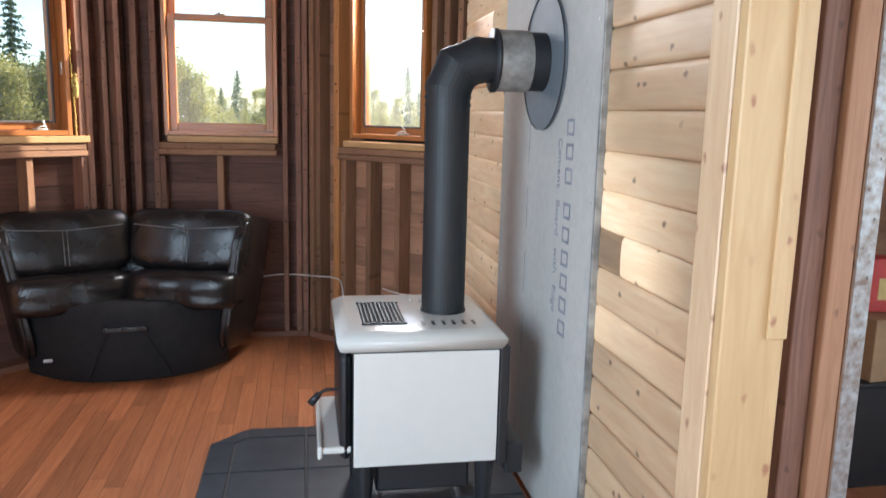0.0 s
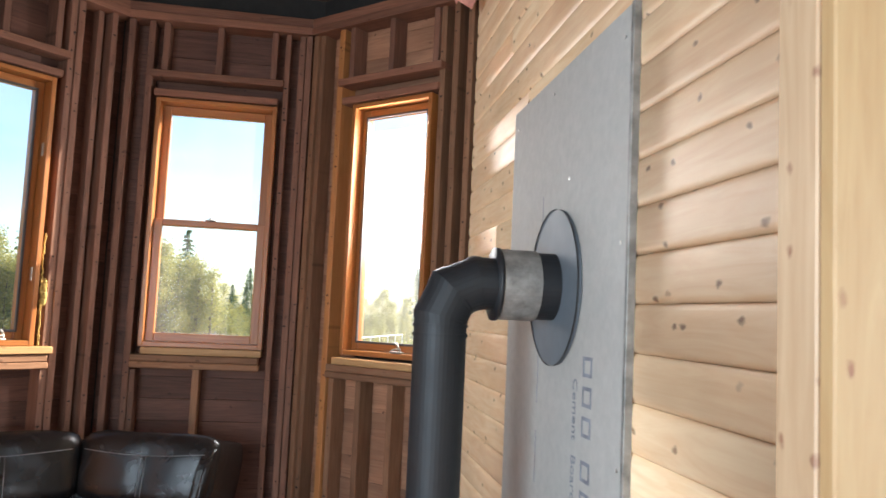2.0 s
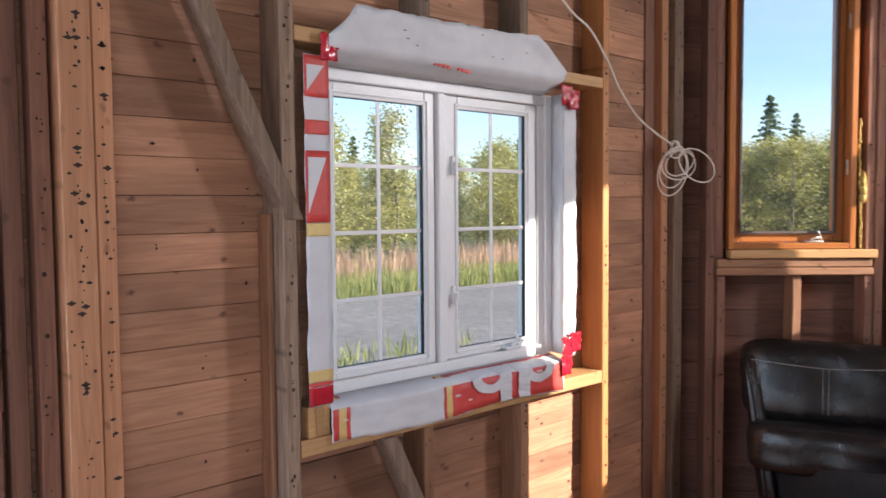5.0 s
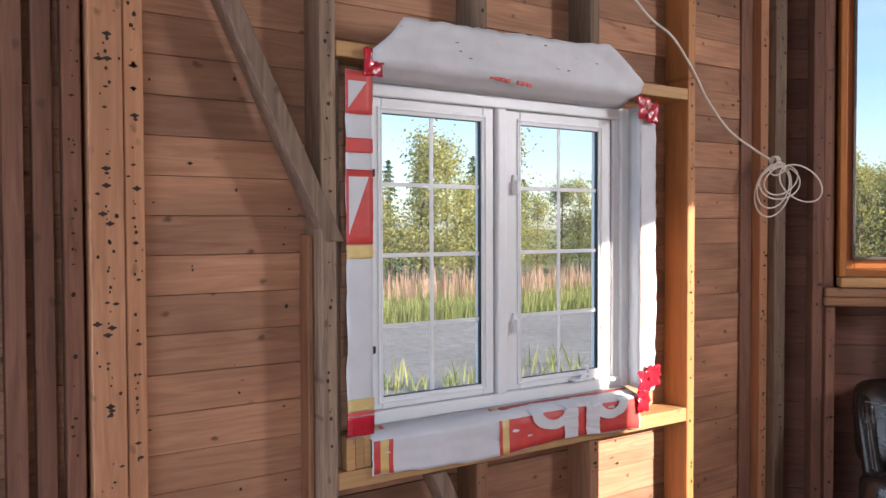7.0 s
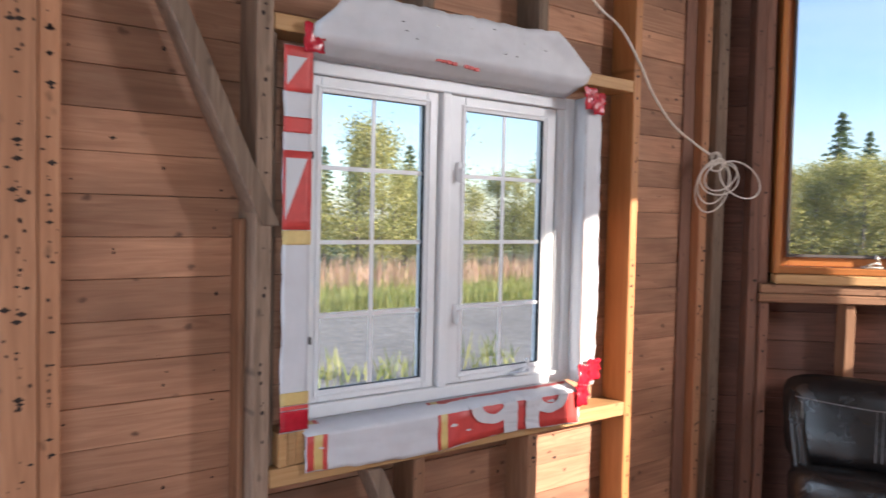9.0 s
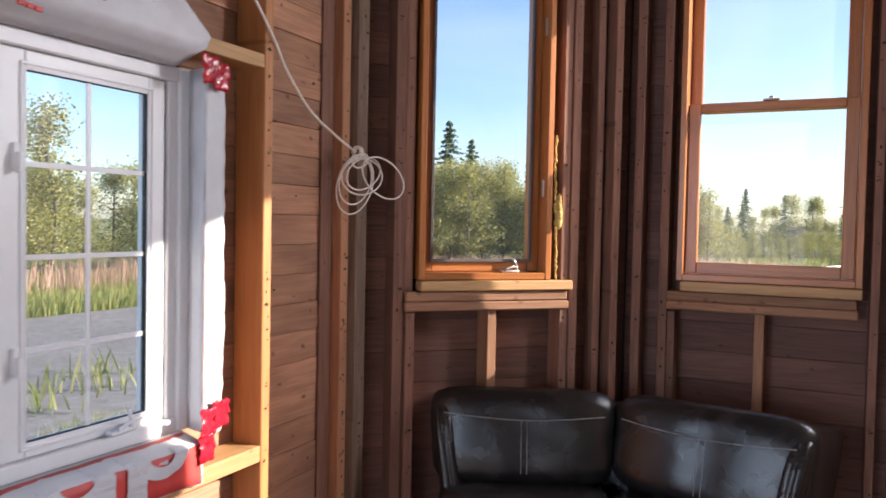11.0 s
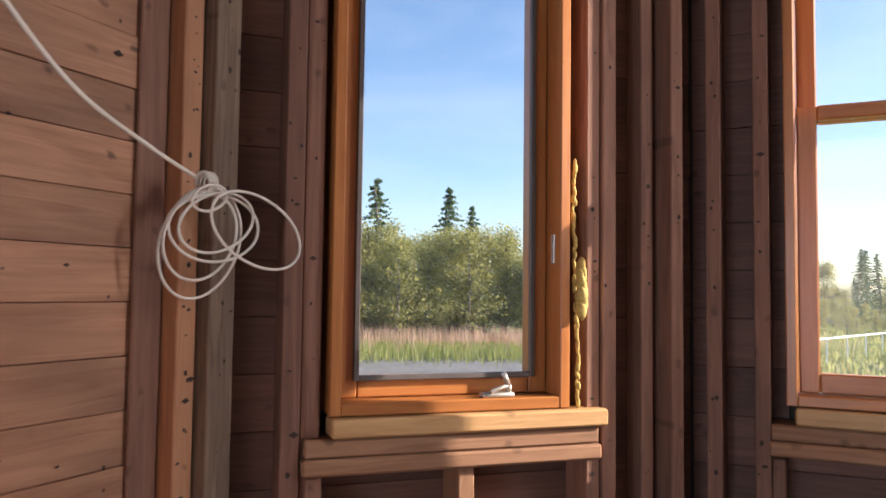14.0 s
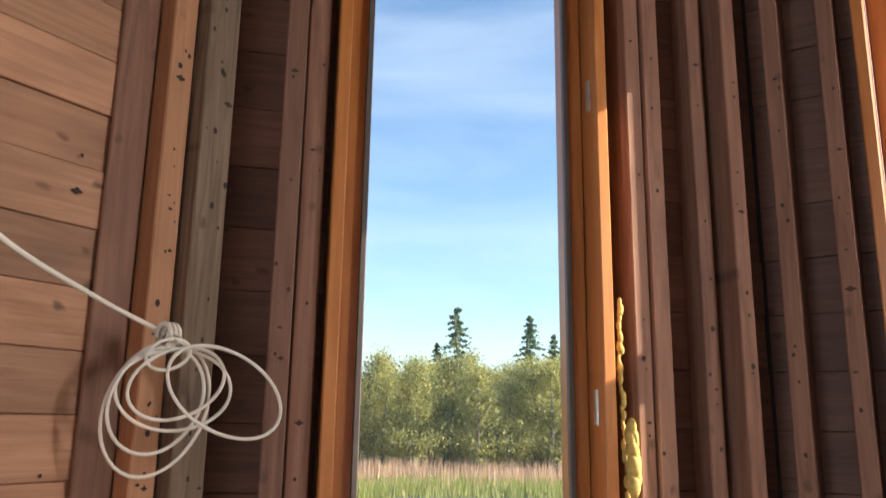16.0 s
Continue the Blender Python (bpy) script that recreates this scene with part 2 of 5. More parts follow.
def ground_mat(name, cols, scale, rough=0.95):
    m, n, l, p = nodes_of(name)
    v = texcoord(n, l, (1, 1, 1), False)
    a = noise_tex(n, l, v, scale, 8, 0.7)
    b = noise_tex(n, l, v, scale * 0.06, 3)
    c = ramp(n, l, a, [(0.3, cols[0]), (0.55, cols[1]), (0.75, cols[2])])
    c = mixc(n, l, c, cols[0], ramp(n, l, b, [(0.45, (0, 0, 0)), (0.7, (0.6,) * 3)]))
    l.new(c, p.inputs["Base Color"])
    p.inputs["Roughness"].default_value = rough
    bump(n, l, p, a, 0.6, 0.03)
    return m


M_GROUND = ground_mat("rough_grass_ground", ((0.1, 0.12, 0.035), (0.19, 0.2, 0.06), (0.3, 0.27, 0.11)), 1.6)
M_ROAD = ground_mat("grey_gravel_road", ((0.11, 0.105, 0.105), (0.18, 0.175, 0.172), (0.3, 0.29, 0.28)), 6.0)


def leaf_mat(name, a, b):
    m, n, l, p = nodes_of(name)
    g = n.new("ShaderNodeNewGeometry")
    c = ramp(n, l, g.outputs["Random Per Island"], [(0.0, a), (1.0, b)])
    l.new(c, p.inputs["Base Color"])
    p.inputs["Roughness"].default_value = 0.6
    tl, mx = n.new("ShaderNodeBsdfTranslucent"), n.new("ShaderNodeMixShader")
    l.new(c, tl.inputs[0])
    mx.inputs[0].default_value = 0.5
    l.new(p.outputs[0], mx.inputs[1])
    l.new(tl.outputs[0], mx.inputs[2])
    l.new(mx.outputs[0], n["Material Output"].inputs[0])
    return m


M_LEAF = leaf_mat("birch_leaf", (0.2, 0.22, 0.07), (0.48, 0.44, 0.16))
M_NEEDLE = leaf_mat("spruce_needles", (0.065, 0.105, 0.05), (0.14, 0.19, 0.09))
M_GRASS = leaf_mat("grass_blade", (0.16, 0.22, 0.05), (0.42, 0.4, 0.15))
M_DRY = leaf_mat("fireweed_gone_to_seed", (0.46, 0.27, 0.2), (0.55, 0.42, 0.3))
M_BARK = plain("grey_bark", (0.2, 0.17, 0.14), 0.9, var=0.3, scale=12, rel=0.8)


# ---- mesh helpers ----
def mesh_of(name, bm, mat, smooth=False):
    me = bpy.data.meshes.new(name)
    bm.to_mesh(me)
    bm.free()
    if mat:
        me.materials.append(mat)
    if smooth:
        me.polygons.foreach_set("use_smooth", [True] * len(me.polygons))
    return me


def part(name, bm, mat, parent=None, label="", smooth=False):
    ob = new(name, mesh_of(name, bm, mat, smooth))
    if parent is not None:
        ob.parent = parent
    if label:
        tagged(ob, label)
    return ob


def box(x0, x1, y0, y1, z0, z1, bevel=0.0, seg=1, bm=None):
    b = bmesh.new()
    bmesh.ops.create_cube(b, size=1)
    for v in b.verts:
        v.co = (x0 + (v.co.x + 0.5) * (x1 - x0), y0 + (v.co.y + 0.5) * (y1 - y0), z0 + (v.co.z + 0.5) * (z1 - z0))
    if bevel:
        bmesh.ops.bevel(b, geom=b.edges[:], offset=bevel, segments=seg, profile=0.5, affect='EDGES')
    return b


def add_to(bm, other):
    me = bpy.data.meshes.new("tmp")
    other.to_mesh(me)
    other.free()
    bm.from_mesh(me)
    bpy.data.meshes.remove(me)
    return bm


def cyl(p0, p1, r0, r1=None, n=24, caps=True):
    b = bmesh.new()
    p0, p1 = Vector(p0), Vector(p1)
    bmesh.ops.create_cone(b, cap_ends=caps, segments=n, radius1=r0, radius2=r0 if r1 is None else r1, depth=(p1 - p0).length)
    q = (p1 - p0).to_track_quat('Z', 'Y').to_matrix().to_4x4()
    b.transform(Matrix.Translation((p0 + p1) / 2) @ q)
    return b


def tube(points, r, n=8):
    """A round tube along a list of points."""
    b = bmesh.new()
    rings = []
    pts = [Vector(p) for p in points]
    for i, p in enumerate(pts):
        d = (pts[min(i + 1, len(pts) - 1)] - pts[max(i - 1, 0)]).normalized()
        q = d.to_track_quat('Z', 'Y')
        rings.append([b.verts.new(p + q @ Vector((r * math.cos(2 * math.pi * k / n), r * math.sin(2 * math.pi * k / n), 0))) for k in range(n)])
    for a, c in zip(rings, rings[1:]):
        for k in range(n):
            b.faces.new((a[k], a[(k + 1) % n], c[(k + 1) % n], c[k]))
    b.faces.new(rings[0][::-1])
    b.faces.new(rings[-1])
    return b


def smooth_path(pts, n=8):
    """Catmull-Rom through the points."""
    p = [Vector(q) for q in pts]
    p = [2 * p[0] - p[1]] + p + [2 * p[-1] - p[-2]]
    out = []
    for i in range(1, len(p) - 2):
        for k in range(n):
            t = k / n
            out.append(0.5 * (2 * p[i] + (p[i + 1] - p[i - 1]) * t + (2 * p[i - 1] - 5 * p[i] + 4 * p[i + 1] - p[i + 2]) * t * t
                              + (3 * p[i] - p[i - 1] - 3 * p[i + 1] + p[i + 2]) * t ** 3))
    return out + [p[-2]]


def empty(name, m, label, category, group="", kind=""):
    e = new(name)
    e.empty_display_size = 0.1
    e.matrix_world = m
    return tagged(e, label, category, group, kind)


def wall_frame(origin, along, outward):
    """A wall's own axes: x along it, y outwards, z up."""
    m = Matrix.Identity(4)
    m.col[0][:3], m.col[1][:3], m.col[2][:3], m.col[3][:3] = along, outward, (0, 0, 1), origin
    return m


# ---- the plan ----
Q = math.sqrt(0.5)
TOP, PLATE = 3.66, 3.55
A, B, C, D = (-2.05, 4.70), (-1.15, 5.60), (0.03, 5.60), (0.96, 4.67)
F_LEFT = wall_frame((-2.05, 0, 0), (0, 1, 0), (-1, 0, 0))
F_TL = wall_frame((*A, 0), (Q, Q, 0), (-Q, Q, 0))
F_TC = wall_frame((*B, 0), (1, 0, 0), (0, 1, 0))
F_TR = wall_frame((*C, 0), (Q, -Q, 0), (Q, Q, 0))
F_LOG = wall_frame((0.96, 0, 0), (0, -1, 0), (1, 0, 0))
DEPTH = 0.13


def holed(u0, u1, v0, v1, hole, top):
    """A sheet of wall with one opening (u0, u1, z0, z1)."""
    bm = bmesh.new()
    a, b, c, d = hole
    for r in ((u0, a, 0, top), (b, u1, 0, top), (a, b, 0, c), (a, b, d, top)):
        add_to(bm, box(r[0], r[1], v0, v1, r[2], r[3]))
    return bm


def planks(wall, u0, u1, hole, mat, course, top, rnd, joints=()):
    """Horizontal sheathing boards behind the studs, cut round the opening."""
    z = 0.0
    k = 0
    while z < top:
        z1 = min(z + course, top)
        cuts = [u0, u1]
        a, b, c, d = hole
        spans = [(u0, u1)]
        if z1 > c + 0.01 and z < d - 0.01:
            spans = [(u0, a), (b, u1)]
        for s0, s1 in spans:
            js = [s0] + [j for j in joints if s0 + 0.2 < j < s1 - 0.2 and (k + int(j * 10)) % 2] + [s1]
            for j0, j1 in zip(js, js[1:]):
                off = rnd.uniform(-0.003, 0.003)
                part("plank", box(j0 + 0.001, j1 - 0.001, DEPTH + off, DEPTH + 0.019 + off, z + 0.001, z1 - 0.0006, 0.0015), mat, wall)
        z = z1
        k += 1


def stud(wall, u0, u1, z0, z1, mat=M_STUD, v0=0.0, v1=DEPTH - 0.004, name="stud", label=""):
    return part(name, box(u0, u1, v0, v1, z0, z1, 0.003), mat, wall, label)


def nails(wall, strips, rnd, density=9):
    """Rows of old nail holes on the front edges of studs: (u0, u1, z0, z1, v)."""
    bm = bmesh.new()
    for u0, u1, z0, z1, v in strips:
        for k in range(int((z1 - z0) * density)):
            u, z = rnd.uniform(u0 + 0.007, u1 - 0.007), rnd.uniform(z0, z1)
            if rnd.random() < 0.6:
                u = (u0 + u1) / 2 + rnd.uniform(-0.006, 0.006)
            r = rnd.choice((0.0022, 0.003, 0.0035, 0.0045, 0.006))
            vs = [bm.verts.new((u + r * math.cos(q * 1.0472), v - 0.0015, z + r * rnd.uniform(1.0, 1.5) * math.sin(q * 1.0472))) for q in range(6)]
            bm.faces.new(vs)
            if rnd.random() < 0.35:
                bm.faces.new([bm.verts.new((u + 2.2 * r * math.cos(q * 1.0472), v - 0.001, z + 0.7 * r * math.sin(q * 1.0472))) for q in range(6)])
    tagged(part("nail_holes", bm, M_NAIL, wall), kind="stuff")


# ---- floor, ceiling and plain closing walls ----
floor = tagged(part("floor", box(-2.25, 3.2, -2.6, 5.9, -0.12, -0.022), M_FELT), "hardwood strip floor in varnished red-brown oak", "floor", kind="structure")
ceiling_bm = box(-2.3, 3.3, -2.8, 6.0, 3.86, 3.98)
for k in range(11):
    y = -2.4 + k * 0.61
    add_to(ceiling_bm, box(-2.1, 3.1, y, y + 0.045, 3.66, 3.86))
tagged(part("ceiling", ceiling_bm, M_PLANK_DARK_SHADED), "bare ceiling boards on open timber joists", "ceiling", kind="structure")

wall_back = bmesh.new()
for r in ((-2.3, -1.8, 0, 3.9), (-0.5, -0.1, 0, 3.9), (1.2, 3.3, 0, 3.9), (-1.8, -0.5, 0, 1.05), (-1.8, -0.5, 2.35, 3.9), (-0.1, 1.2, 0, 1.05), (-0.1, 1.2, 2.35, 3.9)):
    add_to(wall_back, box(r[0], r[1], -2.75, -2.6, r[2], r[3]))
tagged(part("wall_south", wall_back, M_DRYWALL), "plain unfinished wall behind the stove room", "wall", kind="structure")
east = bmesh.new()
for r in ((-2.6, -1.3, 0, 3.9), (0.9, 5.9, 0, 3.9), (-1.3, 0.9, 0, 0.9), (-1.3, 0.9, 2.5, 3.9)):
    add_to(east, box(3.2, 3.35, r[0], r[1], r[2], r[3]))
tagged(part("wall_east", east, M_DRYWALL), "plain unfinished wall of the next room", "wall", kind="structure")
tagged(part("wall_partition", box(1.112, 3.2, 3.4, 3.5, 0, 3.9), M_PLANK), "board wall closing the next room", "wall", kind="structure")

# unseen wall; its opening is added to let fill reach the log wall
rear = tagged(part("wall_southwest", holed(-2.6, 0.898, 0.0, 0.15, (-0.95, 0.85, 0.85, 2.65), 3.9), M_DRYWALL), "plain unseen wall with a wide opening added for fill light", "wall", kind="structure")
rear.matrix_world = F_LEFT

# ---- left wall with the white casement ----
rnd = random.Random(4)
HOLE = (2.55, 3.747, 1.035, 2.15)
wall_left = tagged(part("wall_west", holed(0.9, 4.75, 0.152, 0.175, HOLE, 3.9), M_FELT), "open-framed timber wall with board sheathing", "wall", kind="structure")
wall_left.matrix_world = F_LEFT
planks(wall_left, 0.9, 4.82, HOLE, M_PLANK, 0.1145, 3.6, rnd, (0.6, 1.84, 2.95))
STUDS_L = [(0.91, 0.95), (1.3, 1.34), (1.42, 1.46)]
for a, b in STUDS_L:
    stud(wall_left, a, b, 0.04, PLATE, M_STUD_DARK_SHADED)
stud(wall_left, 1.53, 1.58, 0.04, PLATE, M_STUD_DARK_SHADED, v0=0.05)
stud(wall_left, 1.60, 1.65, 0.04, PLATE, M_STUD_DARK_SHADED, v0=0.075)
stud(wall_left, 1.67, 1.715, 0.04, PLATE, M_STUD_DARK_SHADED, v0=0.05)
stud(wall_left, 1.725, 1.808, 0.04, PLATE, M_POST, v0=-0.004, name="post")
stud(wall_left, 1.811, 1.860, 0.04, PLATE, M_POST)
stud(wall_left, 2.366, 2.416, 0.04, PLATE, M_GREY)
stud(wall_left, 2.345, 2.364, 0.04, 1.66, M_STUD, v0=0.06)
stud(wall_left, 2.418, 2.443, 0.926, 2.203, M_GREY, v0=0.035)
stud(wall_left, 4.008, 4.052, 0.04, PLATE, M_NEWSTUD)
# added dark strip in place of the shadow beside the next stud
stud(wall_left, 4.512, 4.595, 0.04, PLATE, M_STUD_DARK_SHADED, v0=0.118)
stud(wall_left, 4.598, 4.656, 0.04, PLATE, M_POST, v0=0.076)
stud(wall_left, 4.664, 4.746, 0.04, PLATE, M_GREY, v0=0.044, v1=0.098)
for a in (2.936, 3.461):
    stud(wall_left, a, a + 0.047, 0.04, 0.866)
    stud(wall_left, a, a + 0.047, 2.254, PLATE, M_GREY)
# rough sill and header of the opening
part("rough_sill", box(2.418, 4.006, 0.0, DEPTH - 0.006, 0.868, 0.924, 0.003), M_LUMBER_H, wall_left, "new lumber rough sill")
part("header", box(2.418, 4.006, 0.0, DEPTH - 0.006, 2.205, 2.252, 0.003), M_LUMBER_H, wall_left, "new lumber header")
for k in range(3):
    part("cripple", box(2.446 + 0.03 * k, 2.474 + 0.03 * k, 0.004 * k, 0.1, 0.926, 1.028, 0.002), M_LUMBER_H, wall_left)
part("bottom_plate", box(0.9, 4.69, 0.002, DEPTH - 0.006, 0.0, 0.04, 0.003), M_STUD_H, wall_left)
part("top_plate", box(0.9, 4.69, -0.004, DEPTH - 0.006, PLATE, TOP, 0.003), M_STUD_H, wall_left)


def brace(z0, z1, slope=0.462):
    """One length of the let-in diagonal brace."""
    uu = lambda z: 2.411 + (1.64 - z) * slope
    bm = box(-0.5, 0.5, -0.5, 0.5, -0.5, 0.5)
    for v in bm.verts:
        z = z1 if v.co.z > 0 else z0
        v.co = (uu(z) + v.co.x * 0.056, 0.036 + v.co.y * 0.09, z)
    bmesh.ops.bevel(bm, geom=bm.edges[:], offset=0.003, segments=1, affect='EDGES')
    part("brace", bm, M_GREY, wall_left, "weathered diagonal brace")


brace(1.64, 3.54)
brace(0.05, 0.864, 0.475)
nails(wall_left, [(1.725, 1.808, 0.1, 3.5, -0.004), (1.725, 1.808, 0.1, 3.5, -0.004), (1.725, 1.808, 0.1, 3.5, -0.004), (1.811, 1.86, 0.1, 3.5, 0), (1.811, 1.86, 0.1, 3.5, 0), (2.366, 2.416, 0.1, 3.5, 0), (4.008, 4.052, 0.1, 3.5, 0), (4.598, 4.656, 0.1, 3.5, 0.076), (4.598, 4.656, 0.1, 3.5, 0.076), (4.664, 4.746, 0.1, 3.5, 0.044),
                  (2.936, 2.983, 0.1, 0.86, 0), (3.461, 3.508, 0.1, 0.86, 0), (2.936, 2.983, 2.3, 3.5, 0), (3.461, 3.508, 2.3, 3.5, 0), (1.67, 1.715, 0.1, 3.5, 0.05)], rnd, 16)


# small nails and holes in the sheathing itself
nails(wall_left, [(u, u + 0.05, 0.1, 3.5, DEPTH - 0.0035) for u in (1.88, 1.99, 2.12, 2.27, 4.08, 4.2, 4.33, 4.44)], rnd, 3)
nails(wall_left, [(u, u + 0.05, 0.1, 0.8, DEPTH - 0.0035) for u in (2.6, 2.75, 3.05, 3.2, 3.4, 3.55, 3.7, 3.9)], rnd, 4)


def frame_part(name, u0, u1, z0, z1, w, v0, v1, mat_v, mat_h, parent, label="", bev=0.004, wb=None):
    """A rectangular frame of two stiles and two rails."""
    wb = w if wb is None else wb
    bm = bmesh.new()
    add_to(bm, box(u0, u0 + w, v0, v1, z0, z1, bev))
    add_to(bm, box(u1 - w, u1, v0, v1, z0, z1, bev))
    add_to(bm, box(u0 + w, u1 - w, v0 + 0.001, v1 - 0.001, z1 - w, z1, bev))
    add_to(bm, box(u0 + w, u1 - w, v0 + 0.001, v1 - 0.001, z0, z0 + wb, bev))
    return part(name, bm, mat_v, parent, label)


def pane(u0, u1, z0, z1, v, parent):
    bm = bmesh.new()
    bm.faces.new([bm.verts.new(q) for q in ((u0, v, z0), (u1, v, z0), (u1, v, z1), (u0, v, z1))])
    p = part("pane", bm, M_GLASS, parent)
    p.visible_shadow = False
    return p


def crank(parent, u, v, z, s, mat):
    """A folding casement crank on a low cover."""
    bm = box(u - 0.055 * s, u + 0.035 * s, v - 0.022, v + 0.012, z, z + 0.013, 0.005, 2)
    add_to(bm, cyl((u + 0.02 * s, v - 0.012, z + 0.01), (u + 0.02 * s, v - 0.016, z + 0.032), 0.008, 0.006, 10))
    add_to(bm, tube(smooth_path([(u + 0.02 * s, v - 0.016, z + 0.03), (u - 0.005 * s, v - 0.024, z + 0.026), (u - 0.035 * s, v - 0.026, z + 0.016)]), 0.0055, 8))
    add_to(bm, cyl((u + 0.018 * s, v - 0.018, z + 0.03), (u + 0.0 * s, v - 0.026, z + 0.062), 0.006, 0.007, 10))
    return part("crank", bm, mat, parent, "folding metal crank handle", True)


white = empty("window_1", F_LEFT, "white vinyl double casement window with grilles", "window", kind="structure")
frame_part("window_frame", 2.54, 3.755, 1.03, 2.157, 0.045, 0.085, 0.165, M_VINYL, M_VINYL, white)
part("mullion", box(3.090, 3.129, 0.082, 0.16, 1.075, 2.112, 0.006, 2), M_VINYL, white)
part("jamb_step", box(3.676, 3.71, 0.097, 0.16, 1.075, 2.112, 0.004, 2), M_VINYL, white)
for a, b in ((3.0835, 3.0895), (3.1295, 3.1355), (3.6685, 3.6755)):
    part("sash_gap", box(a, b, 0.112, 0.15, 1.077, 2.110), M_BLACK, white, "dark gap beside the sash")
for k, (a, b) in enumerate(((2.586, 3.083), (3.136, 3.668))):
    g0, g1 = ((2.624, 3.034), (3.207, 3.605))[k]
    sash = bmesh.new()
    for r in ((a, g0, 1.077, 2.110), (g1, b, 1.077, 2.110), (g0, g1, 1.077, 1.112), (g0, g1, 2.064, 2.110)):
        add_to(sash, box(r[0], r[1], 0.1 + 0.004 * k, 0.15, r[2], r[3], 0.005, 2))
    sash = part("sash", sash, M_VINYL, white)
    for q in (0.0, 0.012):
        frame_part("glazing_bead", g0 - 0.016 + q, g1 + 0.016 - q, 1.096 + q, 2.080 - q, 0.008, 0.094 + q * 0.4 + 0.004 * k, 0.108, M_VINYL, M_VINYL, sash, bev=0.002)
    frame_part("gasket", g0 - 0.002, g1 + 0.002, 1.110, 2.066, 0.007, 0.112, 0.125, M_BLACK, M_BLACK, sash, bev=0)
    pane(g0, g1, 1.112, 2.064, 0.122, sash)
    for j in range(1, 4):
        z = 1.112 + (2.064 - 1.112) * j / 4
        part("muntin", box(g0, g1, 0.117, 0.1215, z - 0.007, z + 0.007), M_VINYL, sash)
    part("muntin", box((g0 + g1) / 2 - 0.007, (g0 + g1) / 2 + 0.007, 0.1165, 0.1212, 1.112, 2.064), M_VINYL, sash)
for z in (1.33, 1.84):
    latch = box(3.168, 3.186, 0.092, 0.106, z - 0.035, z + 0.035, 0.004, 2)
    add_to(latch, box(3.171, 3.183, 0.074, 0.094, z - 0.04, z + 0.012, 0.004, 2))
    part("latch", latch, M_VINYL, white)
for z in (1.28, 1.86):
    part("hinge", box(2.584, 2.592, 0.082, 0.105, z - 0.012, z + 0.012, 0.002), M_BLACK, white)
crank(white, 3.50, 0.088, 1.080, 1.0, M_VINYL)


def sheet(pts_fn, nu, nv, thick=0.0015):
    """A thin uneven sheet from a function of (0..1, 0..1)."""
    bm = bmesh.new()
    grid = [[bm.verts.new(pts_fn(i / nu, j / nv)) for j in range(nv + 1)] for i in range(nu + 1)]
    for i in range(nu):
        for j in range(nv):
            bm.faces.new((grid[i][j], grid[i + 1][j], grid[i + 1][j + 1], grid[i][j + 1]))
    bmesh.ops.recalc_face_normals(bm, faces=bm.faces[:])
    bmesh.ops.solidify(bm, geom=bm.faces[:], thickness=thick)
    return bm


def wob(a, b, s=0.004):
    return 0.45 * s * noise.noise(Vector((a * 7, b * 7, 1.7)))


wrap = empty("house_wrap", F_LEFT, "torn grey-white house wrap with red print folded round the window", "house wrap")
# top flap, sagging over the header
def top_flap(a, b):
    k = max(0, (b - 0.45) / 0.55)
    left, right = 2.527 + 0.11 * k ** 0.7, 3.668 + 0.05 * min(1, b / 0.45) - 0.22 * k
    curl = 0.03 * max(0, a - 0.86) / 0.14 * k
    z = 2.152 + (0.192 + 0.014 * a + wob(a * 3, 0, 0.02)) * b
    return (left + (right - left) * a, 0.07 - 0.1 * min(1, b * 4.0) - curl + wob(a * 2, b, 0.022), z)
part("top_flap", sheet(top_flap, 36, 12), M_WRAP, wrap, "bare grey-white flap", True)
part("left_flap", sheet(lambda a, b: (2.444 + 0.088 * a + wob(b * 2, a, 0.012), -0.008 + wob(a, b * 3, 0.01), 1.03 + 1.135 * b), 6, 30), M_WRAP, wrap, "", True)
part("left_fold", sheet(lambda a, b: (2.533 + wob(b * 2, a, 0.004), -0.008 + 0.095 * a, 1.035 + 1.12 * b), 3, 20), M_WRAP, wrap, "", True)
part("right_fold", sheet(lambda a, b: (3.724 + 0.024 * a + wob(b * 2, a, 0.006), -0.002 + 0.084 * a, 1.035 + 1.12 * b), 3, 20), M_WRAP, wrap, "", True)
part("right_flap", sheet(lambda a, b: (3.724 + 0.1 * a + wob(b * 2.5, a, 0.03) * a, -0.006 + 0.012 * a + wob(a, b * 3, 0.012), 1.02 + 1.13 * b), 6, 30), M_WRAP, wrap, "", True)
LOW = 0.89


def bottom_flap(a, b):
    low = LOW + 0.010 * math.cos(a * 9.0) + wob(a * 5, 0.3, 0.012)
    return (2.527 + 1.19 * a, 0.075 - 0.087 * min(1, b * 6) + wob(a * 3, b, 0.014), 1.036 + (low - 1.036) * b)
part("bottom_flap", sheet(bottom_flap, 40, 12), M_WRAP, wrap, "", True)


def on_bottom(a0, a1, b0, b1, mat, name="red_print", lift=0.003):
    def f(a, b):
        u, v, z = bottom_flap(a0 + (a1 - a0) * a, b0 + (b1 - b0) * b)
        return (u, v - lift, z + 0.0005)
    part(name, sheet(f, 10, 5, 0.0008), mat, wrap, "", True)


